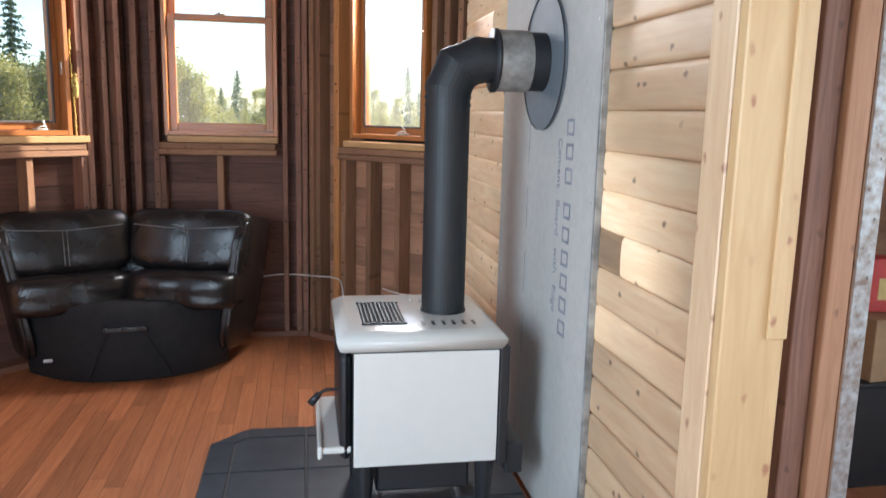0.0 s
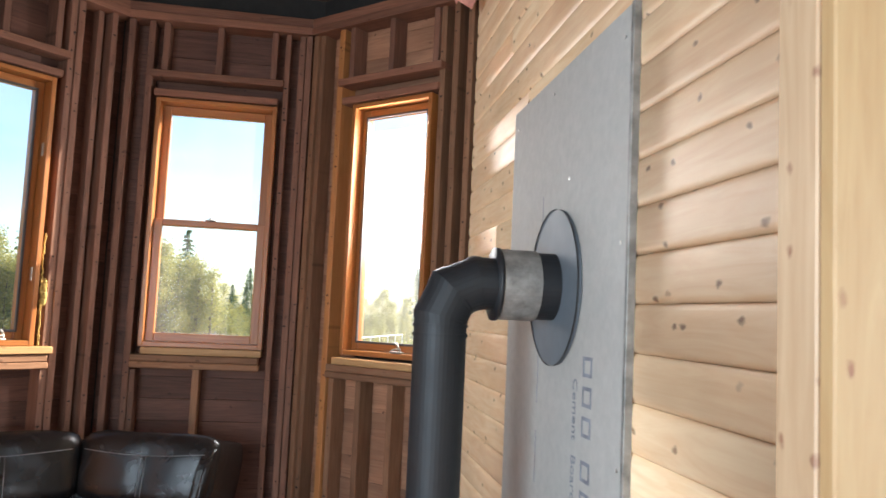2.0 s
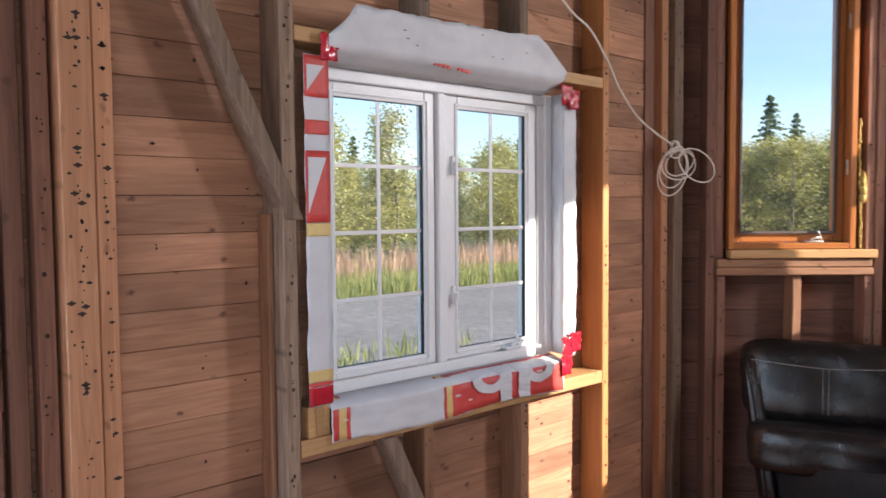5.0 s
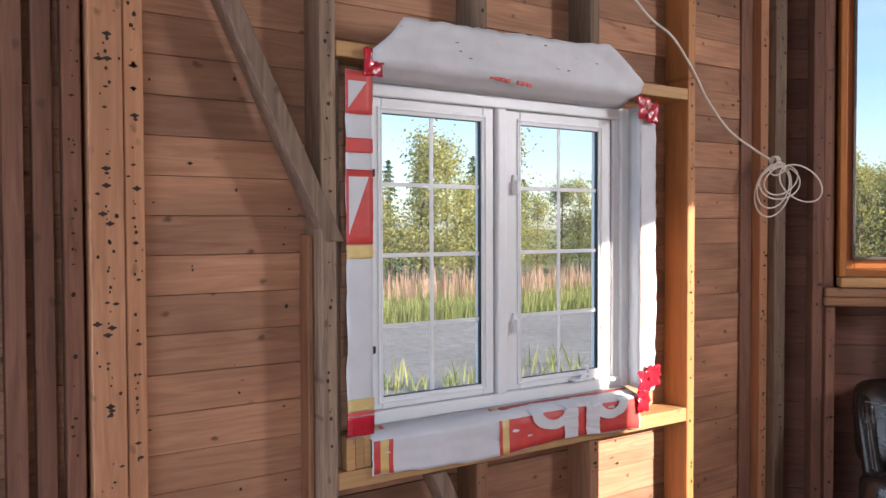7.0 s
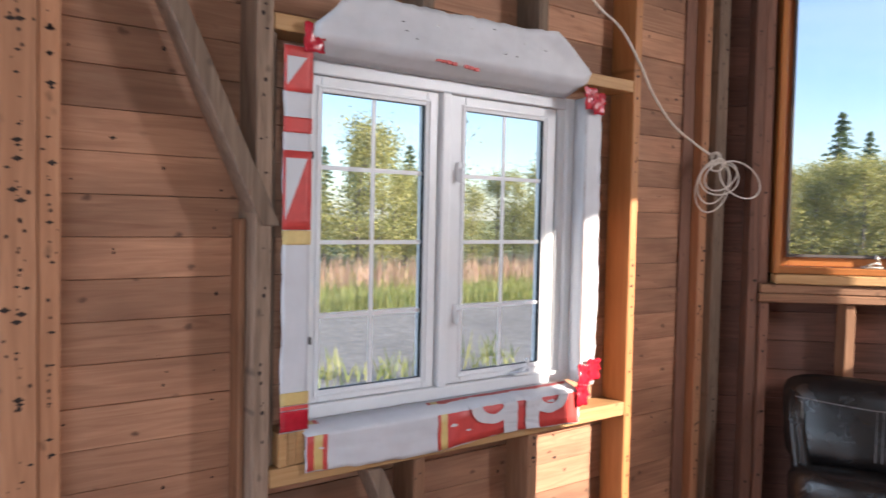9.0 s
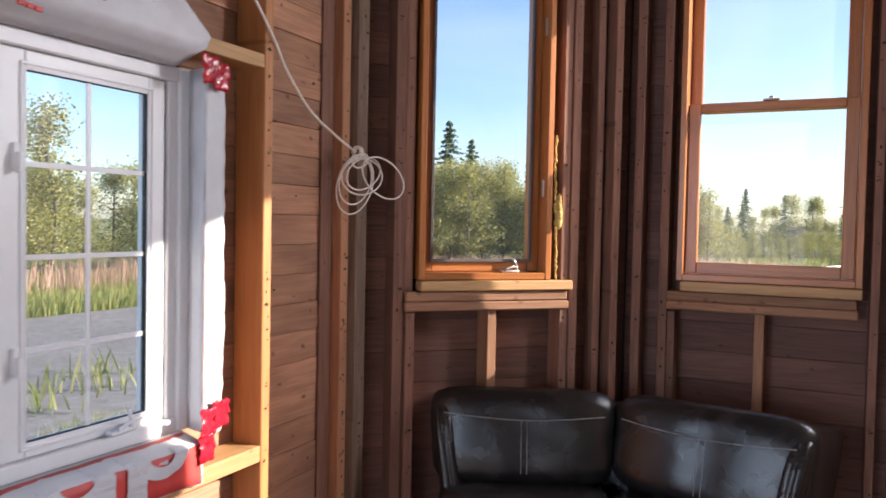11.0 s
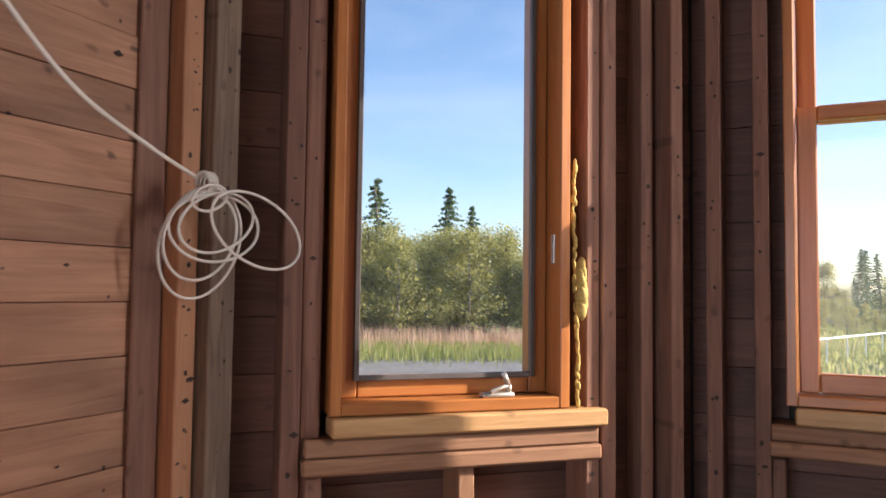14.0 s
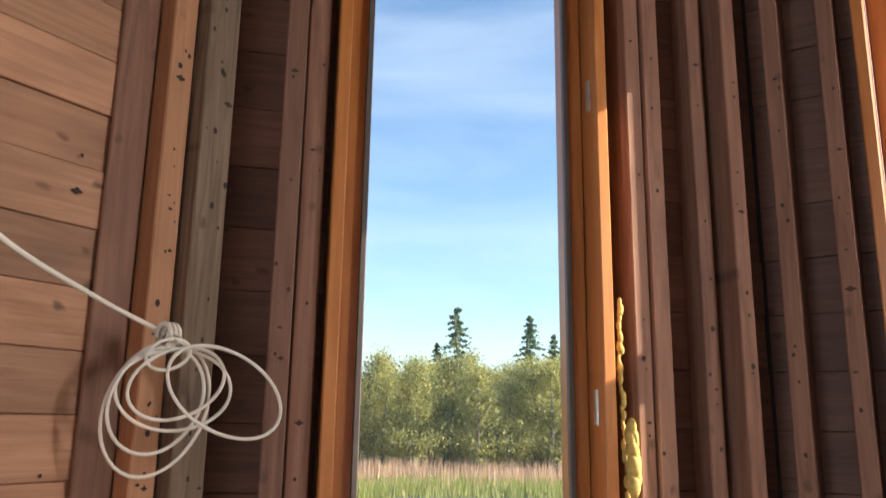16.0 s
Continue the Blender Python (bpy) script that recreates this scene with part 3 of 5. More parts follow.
for a0, a1, mat in ((0.003, 0.023, M_RED), (0.023, 0.049, M_YELLOW), (0.049, 0.062, M_RED), (0.418, 0.428, M_RED), (0.428, 0.452, M_YELLOW), (0.452, 0.992, M_RED)):
    on_bottom(a0, a1, 0.02, 0.98, mat, "yellow_print" if mat is M_YELLOW else "red_print")


def letter_on_flap(points, widths):
    """A broad stroke of the large printed mark, laid on the hanging flap."""
    bm = bmesh.new()
    vs = []
    for (u, z), (du, dz) in zip(points, widths):
        row = []
        for s in (-0.5, 0.5):
            uu, zz = u + s * du, z + s * dz
            p = Vector(bottom_flap((uu - 2.527) / 1.19, min(1.0, max(0.03, (1.036 - zz) / (1.036 - LOW)))))
            row.append(bm.verts.new(p - Vector((0, 0.0105, 0))))
        vs.append(row)
    for p, q in zip(vs, vs[1:]):
        bm.faces.new((p[0], q[0], q[1], p[1]))
    bm.normal_update()
    bmesh.ops.solidify(bm, geom=bm.faces[:], thickness=0.0008)
    bmesh.ops.recalc_face_normals(bm, faces=bm.faces[:])
    part("white_print", bm, M_WRAP, wrap)


for cu_, cz_, rad in ((3.268, 1.02, 0.082), (3.548, 1.02, 0.074)):
    arc = [radians(180 + 9 * k) for k in range(21)]
    letter_on_flap([(cu_ + rad * math.cos(a), cz_ + 0.75 * rad * math.sin(a)) for a in arc], [(0.052 * math.cos(a), 0.036 * math.sin(a)) for a in arc])
for u in (3.347, 3.456):
    zs = [1.03 - 0.0135 * k for k in range(11)]
    letter_on_flap([(u, z) for z in zs], [(0.068, 0)] * 11)
# print on the left flap
for z0, z1, mat in ((2.03, 2.162, M_RED), (1.912, 1.957, M_RED), (1.63, 1.86, M_RED), (1.586, 1.628, M_YELLOW), (1.112, 1.15, M_YELLOW), (1.098, 1.11, M_RED), (1.035, 1.095, M_TAPE)):
    part("red_print" if mat is not M_YELLOW else "yellow_print", sheet(lambda a, b: (2.441 + 0.092 * a + wob(b * 2, a, 0.004), -0.0165 + wob(a, b * 3, 0.004), z0 + (z1 - z0) * b), 4, 8, 0.001), mat, wrap, "", True)
def triangle(u0, z0, u1, z1):
    bm = bmesh.new()
    vs = [bm.verts.new(p) for p in ((u0, -0.0225, z0), (u0, -0.0225, z1), (u1, -0.0225, z1))]
    bm.faces.new(vs)
    bm.normal_update()
    bmesh.ops.solidify(bm, geom=bm.faces[:], thickness=0.001)
    bmesh.ops.recalc_face_normals(bm, faces=bm.faces[:])
    part("white_print", bm, M_WRAP, wrap)
triangle(2.447, 1.66, 2.515, 1.838)
triangle(2.447, 2.046, 2.51, 2.13)
for u, z in ((2.53, 2.195), (3.72, 2.15), (3.765, 2.135), (3.725, 1.075), (3.78, 1.09), (3.72, 0.995)):
    part("red_tape", sheet(lambda a, b: (u - 0.03 + 0.065 * a + wob(a + z, b, 0.02), -0.024 + wob(a * 2, b * 2 + u, 0.03), z - 0.045 + 0.085 * b + wob(a * 3, b, 0.02)), 8, 8, 0.001), M_TAPE, wrap, "crumpled shiny red tape", True)
for k in range(7):
    part("printed_line", box(2.98 + 0.022 * k + (0.03 if k > 3 else 0), 2.998 + 0.022 * k + (0.03 if k > 3 else 0), -0.004 - 0.012, -0.0145 - 0.01, 2.188 - 0.002 * k, 2.199 - 0.002 * k), M_RED, wrap)
rs = random.Random(3)
for k in range(14):
    a = rs.random()
    u, v, z = top_flap(a, rs.uniform(0.45, 0.92))
    part("staple", box(u - 0.005, u + 0.005, v - 0.006, v - 0.002, z - 0.001, z + 0.001), M_STAPLE if k % 2 else M_BLACK, wrap)


# ---- turret walls and their wooden windows ----
def turret_wall(name, m, length, hole, rnd, studs, win, label):
    w = tagged(part(name, holed(-0.07, length + 0.07, 0.152, 0.18, hole, 3.9), M_FELT), label, "wall", kind="structure")
    w.matrix_world = m
    # left and middle walls get boards coloured darker for shade
    planks(w, -0.05, length + 0.05, hole, M_PLANK_DARK_SHADED if win != "right" else M_PLANK, 0.14, 3.6, rnd)
    for s in studs:
        stud(w, *s)
    part("bottom_plate", box(0, length, 0.002, DEPTH - 0.006, 0, 0.04, 0.003), M_STUD_DARK_SHADED_H, w)
    part("top_plate", box(-0.02, length + 0.02, -0.03, DEPTH - 0.006, PLATE, PLATE + 0.05, 0.003), M_STUD_DARK_SHADED_H, w)
    part("top_plate", box(-0.02, length + 0.02, -0.022, DEPTH - 0.006, PLATE + 0.052, TOP, 0.003), M_STUD_DARK_SHADED_H, w)
    nails(w, [(s[0], s[1], s[2] + 0.05, s[3] - 0.05, s[5] if len(s) > 5 else 0) for s in studs], rnd, 7)
    return w


def wood_window(name, m, u0, u1, z0, z1, kind, label):
    """A varnished wooden window; u0..z1 is its glass. kind: casement or hung."""
    w = empty(name, m, label, "window", kind="structure")
    f = 0.082
    a, b, c, d = u0 - f, u1 + f, z0 - 0.085, z1 + 0.085
    bm = bmesh.new()
    add_to(bm, box(a, a + 0.028, -0.004, 0.17, c, d, 0.003))
    add_to(bm, box(b - 0.028, b, -0.004, 0.17, c, d, 0.003))
    fr = part("window_frame", bm, M_VARN_V, w)
    bm = box(a + 0.028, b - 0.028, -0.002, 0.168, d - 0.028, d, 0.003)
    add_to(bm, box(a + 0.028, b - 0.028, -0.002, 0.168, c, c + 0.03, 0.003))
    part("window_sill", bm, M_VARN_H, w)
    if kind == "casement":
        bm = bmesh.new()
        add_to(bm, box(a + 0.03, u0, 0.075, 0.12, c + 0.032, d - 0.03, 0.004))
        add_to(bm, box(u1, b - 0.03, 0.075, 0.12, c + 0.032, d - 0.03, 0.004))
        sash = part("sash", bm, M_VARN_V, w)
        bm = box(u0, u1, 0.076, 0.119, c + 0.032, z0, 0.004)
        add_to(bm, box(u0, u1, 0.076, 0.119, z1, d - 0.03, 0.004))
        part("rail", bm, M_VARN_H, w)
        frame_part("screen_frame", u0 - 0.012, u1 + 0.012, z0 - 0.01, z1 + 0.01, 0.014, 0.06, 0.0745, M_GREYTRIM, M_GREYTRIM, w, "dark metal screen frame", 0.002)
        pane(u0, u1, z0, z1, 0.1, w)
        crank(w, u0 + (u1 - u0) * 0.78, 0.03, c + 0.03, 1.0, M_CHROME)
        for z in (z0 + 0.33, z1 - 0.35):
            part("latch", box(b - 0.032, b - 0.022, 0.03, 0.05, z - 0.04, z + 0.04, 0.003), M_CHROME, w)
    else:
        mid = 2.25
        for k, (s0, s1, v) in enumerate(((c + 0.032, mid + 0.02, 0.05), (mid - 0.02, d - 0.03, 0.095))):
            bm = bmesh.new()
            add_to(bm, box(a + 0.03, u0, v, v + 0.04, s0, s1, 0.004))
            add_to(bm, box(u1, b - 0.03, v, v + 0.04, s0, s1, 0.004))
            part("sash", bm, M_VARN_V, w)
            lo, hi = (z0, mid - 0.02) if k == 0 else (mid + 0.02, z1)
            bm = box(u0, u1, v + 0.001, v + 0.039, s0, lo, 0.004)
            add_to(bm, box(u0, u1, v + 0.001, v + 0.039, hi, s1, 0.004))
            part("rail", bm, M_VARN_H, w)
            pane(u0, u1, lo, hi, v + 0.02, w)
        lock = box((u0 + u1) / 2 - 0.035, (u0 + u1) / 2 + 0.035, 0.045, 0.09, mid + 0.022, mid + 0.03, 0.003)
        add_to(lock, cyl(((u0 + u1) / 2, 0.065, mid + 0.028), ((u0 + u1) / 2, 0.065, mid + 0.042), 0.014, 0.01, 12))
        part("lock", lock, M_CHROME, w, "", True)
    return w


def sills(wall, u0, u1, z, thick, rnd, stub):
    """The rough sill boards under a turret window and the short stud that holds them up."""
    # lighter timber on these boards puts the golden sunlight into their colour
    part("sill_board", box(u0 + 0.06, u1, -0.03, 0.06, z - 0.044, z, 0.005), M_LUMBER_H, wall, "worn sill board coloured pale gold for sunlight")
    part("sill_board", box(u0, u1 - 0.02, -0.014, 0.1, z - 0.09, z - 0.047, 0.005), M_STUD_H, wall)
    part("sill_board", box(u0 - 0.005, u1 - 0.012, -0.018, 0.1, z - 0.132, z - 0.092, 0.006), M_STUD_H, wall, "split and splintered lower board")
    for s in stub:
        stud(wall, s, s + 0.042, 0.042, z - 0.134, M_STUD, 0.004)


def heads(wall, u0, u1, z, length):
    part("header", box(u0, u1, -0.012, 0.1, z, z + 0.045, 0.004), M_STUD_DARK_SHADED_H, wall)
    part("header", box(u0 - 0.03, u1 + 0.03, -0.03, 0.1, z + 0.12, z + 0.165, 0.004), M_STUD_DARK_SHADED_H, wall)
    for u in (u0 + 0.03, (u0 + u1) / 2 - 0.02, u1 - 0.06):
        stud(wall, u, u + 0.04, z + 0.167, PLATE, M_STUD_DARK_SHADED, 0.004)


rnd = random.Random(8)
LT = 1.273
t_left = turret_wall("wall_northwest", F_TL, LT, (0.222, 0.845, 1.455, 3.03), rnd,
                     [(0.105, 0.150, 0.04, PLATE, M_STUD_DARK_SHADED), (0.153, 0.2, 0.04, PLATE, M_STUD_DARK_SHADED, 0.02), (0.165, 0.205, 0.04, 1.31, M_STUD_DARK_SHADED, 0.004),
                      (0.905, 0.945, 0.04, PLATE, M_STUD_DARK_SHADED, 0.01), (0.948, 0.99, 0.04, PLATE, M_STUD_DARK_SHADED), (1.10, 1.14, 0.04, PLATE, M_STUD_DARK_SHADED, 0.05), (1.165, 1.205, 0.04, PLATE, M_STUD_DARK_SHADED)],
                     "left", "open-framed turret wall, dark timber deepened for shade, boards behind studs")
sills(t_left, 0.16, 0.95, 1.447, 0, rnd, (0.545,))
heads(t_left, 0.2, 0.88, 3.045, LT)
wood_window("window_2", F_TL, 0.30, 0.767, 1.535, 2.95, "casement", "tall varnished wooden casement window with crank")
LC = 1.18
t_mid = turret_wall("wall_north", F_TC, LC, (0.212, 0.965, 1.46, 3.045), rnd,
                    [(0.005, 0.045, 0.04, PLATE, M_STUD_DARK_SHADED), (0.13, 0.17, 0.04, PLATE, M_STUD_DARK_SHADED), (0.172, 0.205, 0.04, 1.31, M_STUD_DARK_SHADED, 0.01), (1.0, 1.035, 0.04, PLATE, M_STUD_DARK_SHADED, 0.01),
                     (1.09, 1.13, 0.04, PLATE, M_STUD_DARK_SHADED, 0.02), (1.135, 1.175, 0.04, PLATE, M_STUD_DARK_SHADED)],
                    "mid", "open-framed turret wall, dark timber deepened for shade, boards behind studs")
sills(t_mid, 0.17, 0.97, 1.452, 0, rnd, (0.55,))
heads(t_mid, 0.19, 0.97, 3.06, LC)
wood_window("window_3", F_TC, 0.29, 0.887, 1.54, 2.965, "hung", "varnished wooden double-hung window")
LR = 1.315
t_right = turret_wall("wall_northeast", F_TR, LR, (0.392, 1.012, 1.47, 3.03), rnd,
                      [(0.005, 0.045, 0.04, PLATE), (0.05, 0.09, 0.04, PLATE, M_STUD, 0.02), (0.24, 0.285, 0.04, PLATE, M_NEWSTUD), (0.3, 0.34, 0.04, 1.31, M_STUD, 0.01), (1.05, 1.09, 0.04, PLATE, M_STUD, 0.01),
                       (1.15, 1.19, 0.04, PLATE), (1.25, 1.29, 0.04, PLATE, M_STUD)],
                      "right", "open-framed turret wall with pale boards behind studs")
sills(t_right, 0.29, 1.10, 1.447, 0, rnd, (0.53, 0.78))
heads(t_right, 0.30, 1.06, 3.045, LR)
wood_window("window_4", F_TR, 0.47, 0.934, 1.55, 2.95, "casement", "tall varnished wooden casement window with crank")


# ---- log-sided wall ----
LOG0, LOG1 = -4.66, -1.747
log_wall = tagged(part("wall_inner", box(LOG0, -1.634, 0.03, 0.152, 0, 3.9), M_PINE_V), "wall sided with pale pine half-logs", "wall", kind="structure")
log_wall.matrix_world = F_LOG


def half_log(u0, u1, z0, z1):
    """One course of rounded siding, bulging into the room."""
    prof = (-1, -0.985, -0.95, -0.88, -0.74, -0.4, 0, 0.4, 0.74, 0.88, 0.95, 0.985, 1)
    bm = bmesh.new()
    rows = [[bm.verts.new((u, 0.008 - 0.010 * (1 - abs(a) ** 9), (z0 + z1) / 2 + a * (z1 - z0) / 2)) for a in prof] for u in (u0, u1)]
    for k in range(len(prof) - 1):
        bm.faces.new((rows[0][k], rows[1][k], rows[1][k + 1], rows[0][k + 1])).smooth = True
    bk = [bm.verts.new((u, 0.0295, z)) for u, z in ((u0, z0), (u1, z0), (u1, z1), (u0, z1))]
    bm.faces.new((rows[0] + [bk[3], bk[0]])[::-1])
    bm.faces.new(rows[1] + [bk[2], bk[1]])
    return bm


rl = random.Random(12)
z = 1.745 - 0.1275 * 13 - 0.0875
while z < 3.66:
    z1 = z + 0.1275
    js = [LOG0, rl.uniform(-4.2, -2.0), LOG1] if rl.random() < 0.6 else [LOG0, LOG1]
    for a, b in zip(js, js[1:]):
        part("log_board", half_log(a + 0.0006, b - 0.0006, max(z, 0.001) + 0.0003, z1 - 0.0003), M_LOG, log_wall)
    z = z1
part("corner_trim", box(-1.746, -1.634, -0.012, 0.03, 0, 3.66, 0.004), M_PINE_V, log_wall, "knotty pine trim board")
part("end_board", box(-1.632, -1.594, -0.008, 0.156, 0, 3.66, 0.004), M_END, log_wall, "new knotty lumber closing the wall's end")
part("end_block", box(-1.5935, -1.583, 0.105, 0.155, 1.13, 3.66, 0.002), M_END, log_wall)

# timbers of the opening to the next room
jamb = empty("wall_jamb", Matrix.Identity(4), "studs, the first coloured dark for shade, with rusty nail strap beside the opening", "door jamb", kind="structure")
# ordinary stud given the dark timber so its shade is in the colour
part("stud", box(1.225, 1.292, 1.72, 1.86, 0, 3.66, 0.003), M_STUD_DARK_SHADED, jamb)
part("stud", box(1.298, 1.362, 1.70, 1.84, 0, 3.66, 0.003), M_POST, jamb)
strap = box(1.3665, 1.416, 1.694, 1.70, 0, 3.66, 0.001)
for k in range(48):
    add_to(strap, cyl((1.391 + 0.012 * (-1) ** k, 1.694, 0.05 + 0.075 * k), (1.391 + 0.012 * (-1) ** k, 1.691, 0.05 + 0.075 * k), 0.005, n=6))
part("strap", strap, M_RUST, jamb, "rusty perforated steel strap")
part("stud", box(1.3665, 1.418, 1.7005, 1.85, 0, 3.66, 0.003), M_STUD, jamb)

# ---- what stands in the next room ----
crate = empty("storage_crate", pose(2.72, 3.1, 0), "black plastic storage crate on the next room's floor", "crate")
bm = bmesh.new()
for q in ((-0.3, 0.3, -0.2, -0.185, 0.0, 0.48), (-0.3, 0.3, 0.185, 0.2, 0.0, 0.48), (-0.3, -0.285, -0.184, 0.184, 0.0, 0.48), (0.285, 0.3, -0.184, 0.184, 0.0, 0.48), (-0.284, 0.284, -0.184, 0.184, 0.002, 0.016)):
    add_to(bm, box(*q, 0.004))
part("body", bm, M_BLACK, crate)
part("lid", box(-0.31, 0.31, -0.21, 0.21, 0.481, 0.5, 0.006, 2), M_BLACK, crate)
carton = empty("cardboard_box", pose(2.7, 3.1, 0.5, 0, 0, 6), "brown cardboard box with taped top on a crate", "box")
part("body", box(-0.24, 0.24, -0.17, 0.17, 0.0, 0.28, 0.003), M_CARTON, carton)
part("flap", box(-0.24, 0.24, -0.17, -0.003, 0.281, 0.285, 0.001), M_CARTON, carton)
part("flap", box(-0.24, 0.24, 0.003, 0.17, 0.281, 0.285, 0.001), M_CARTON, carton)
packet = empty("paper_packet", pose(2.68, 3.08, 0.787, 0, 0, -8), "red and yellow printed packet on a box", "packet")
part("body", box(-0.16, 0.16, -0.06, 0.06, 0.0, 0.25, 0.012, 2), M_RED, packet)
part("print", box(-0.1, 0.04, -0.063, -0.0602, 0.06, 0.16), M_YELLOW, packet)

# ---- cement board ----
board = empty("cement_board", F_LOG, "grey cement board screwed to the log wall behind the stove", "cement board")
bm = bmesh.new()
vs = [bm.verts.new((u, v, zz)) for v in (-0.018, -0.003) for u, zz in ((-3.645, 0.04), (-2.39, 0.04), (-2.39, 2.60), (-3.645, 2.60))]
for f in ((0, 1, 2, 3), (7, 6, 5, 4), (0, 4, 5, 1), (1, 5, 6, 2), (2, 6, 7, 3), (3, 7, 4, 0)):
    bm.faces.new([vs[k] for k in f])
bmesh.ops.recalc_face_normals(bm, faces=bm.faces[:])
part("panel", bm, M_BOARD, board)
part("edge_strip", box(-2.402, -2.384, -0.024, -0.0005, 0.04, 2.60, 0.002), M_GALV, board, "metal edge strip")
for k, (u, zz) in enumerate(((-2.45, 2.52), (-2.45, 1.95), (-2.44, 1.35), (-2.45, 0.75), (-3.58, 2.52), (-3.1, 2.54), (-3.58, 1.6), (-2.75, 1.9), (-2.9, 2.2), (-3.0, 0.9), (-3.58, 0.9))):
    part("screw", cyl((u, -0.0205, zz), (u, -0.017, zz), 0.006, n=8), M_CHROME, board)
# printing down the board: the maker's mark as plain bars, and the words that can be read
for k in range(9):
    zt = 1.585 - 0.088 * k - (0.04 if k > 2 else 0)
    frame_part("printed_mark", -2.715, -2.64, zt - 0.015, zt + 0.045, 0.011, -0.0192, -0.0178, M_PRINT, M_PRINT, board, bev=0)


def words(text, size, u, zz, parent, mat):
    """Letters that run down the board."""
    cu = bpy.data.curves.new("words", 'FONT')
    cu.body, cu.size, cu.extrude = text, size, 0.0004
    tmp = new("words", cu)
    dg = bpy.context.evaluated_depsgraph_get()
    me = bpy.data.meshes.new_from_object(tmp.evaluated_get(dg))
    bpy.data.objects.remove(tmp)
    me.materials.clear()
    me.materials.append(mat)
    me.transform(Matrix.Translation((u, -0.0188, zz)) @ Matrix(((0, 1, 0, 0), (0, 0, -1, 0), (-1, 0, 0, 0), (0, 0, 0, 1))))
    o = new("printed_words", me)
    o.parent = parent


for text, zt in (("Cement", 1.56), ("Board", 1.33), ("with", 1.145), ("Edge", 1.0)):
    words(text, 0.058, -2.80, zt, board, M_PRINT)
for k in range(6):
    part("printed_line", box(-3.19, -3.186, -0.0192, -0.0178, 0.6 + 0.28 * k, 0.78 + 0.28 * k), M_PRINT, board)

# ---- stove, its pipe and the hearth ----
hearth = empty("hearth_pad", pose(0, 0, 0), "hearth pad of dark slate tiles with cut corner", "hearth")


def poly_slab(pts, z0, z1, bev=0.003):
    b = bmesh.new()
    lo = [b.verts.new((x, y, z0)) for x, y in pts]
    hi = [b.verts.new((x, y, z1)) for x, y in pts]
    b.faces.new(lo[::-1])
    b.faces.new(hi)
    n = len(pts)
    for k in range(n):
        b.faces.new((lo[k], lo[(k + 1) % n], hi[(k + 1) % n], hi[k]))
    bmesh.ops.recalc_face_normals(b, faces=b.faces[:])
    bmesh.ops.bevel(b, geom=[e for e in b.edges if abs(e.verts[0].co.z - e.verts[1].co.z) < 1e-6 and e.verts[0].co.z > z0 + 1e-4], offset=bev, segments=1, affect='EDGES')
    return b


HX0, HX1, HY0, HY1, CUT = -0.46, 0.93, 2.15, 3.84, 0.17
part("base", poly_slab([(HX0, HY0 + CUT), (HX0 + CUT, HY0), (HX1, HY0), (HX1, HY1), (HX0 + CUT, HY1), (HX0, HY1 - CUT)], 0.0, 0.024), M_GROUT, hearth)
T0, T1, G = 0.0245, 0.031, 0.0055
I = 0.12
xs = [HX0 + I, 0.0, 0.31, 0.62, HX1]
ys = [HY0 + I, 2.63, 2.99, 3.35, HY1 - I]
for i in range(4):
    for j in range(4):
        a, b, c, d = xs[i] + G, xs[i + 1] - G, ys[j] + G, ys[j + 1] - G
        pts = [(a, c), (b, c), (b, d), (a, d)]
        if i == 0 and j == 3:
            pts = [(a, c), (b, c), (b, d), (a + 0.06, d), (a, d - 0.06)]
        if i == 0 and j == 0:
            pts = [(a + 0.06, c), (b, c), (b, d), (a, d), (a, c + 0.06)]
        part("tile", poly_slab(pts, T0, T1), M_SLATE, hearth)
for j in range(4):
    a, b = max(ys[j], HY0 + CUT) + G, min(ys[j + 1], HY1 - CUT) - G
    part("tile", poly_slab([(HX0 + G, a), (HX0 + I - G, a), (HX0 + I - G, b), (HX0 + G, b)], T0, T1), M_SLATE, hearth)
for i in range(4):
    a, b = max(xs[i], HX0 + CUT) + G, xs[i + 1] - G
    for y0, y1 in ((HY0 + G, HY0 + I - G), (HY1 - I + G, HY1 - G)):
        part("tile", poly_slab([(a, y0), (b, y0), (b, y1), (a, y1)], T0, T1), M_SLATE, hearth)
for s in (0, 1):
    yy = (lambda q: HY1 - q) if s else (lambda q: HY0 + q)
    pts = [(HX0 + G, yy(CUT - 0.002)), (HX0 + CUT - 0.002, yy(G)), (HX0 + CUT, yy(I - G)), (HX0 + I - G, yy(CUT))]
    part("tile", poly_slab(pts if not s else pts[::-1], T0, T1), M_SLATE, hearth)

stove = empty("wood_stove", pose(-0.0075, -0.023, 0.173) @ Matrix.Diagonal((0.929, 0.923, 0.911, 1)), "cream enamelled wood stove with black door standing on the hearth", "stove")
SX0, SX1, SY0, SY1 = 0.19, 0.78, 2.95, 3.60
part("firebox", box(SX0 + 0.0, SX1 + 0.03, SY0 + 0.012, SY1 - 0.012, 0.165, 0.665, 0.008, 2), M_BLACK, stove)
part("side_panel", box(SX0 + 0.004, SX1 - 0.0, SY0, SY0 + 0.011, 0.172, 0.655, 0.005, 2), M_ENAMEL, stove)
part("side_panel", box(SX0 + 0.004, SX1 - 0.0, SY1 - 0.011, SY1, 0.172, 0.655, 0.005, 2), M_ENAMEL, stove)
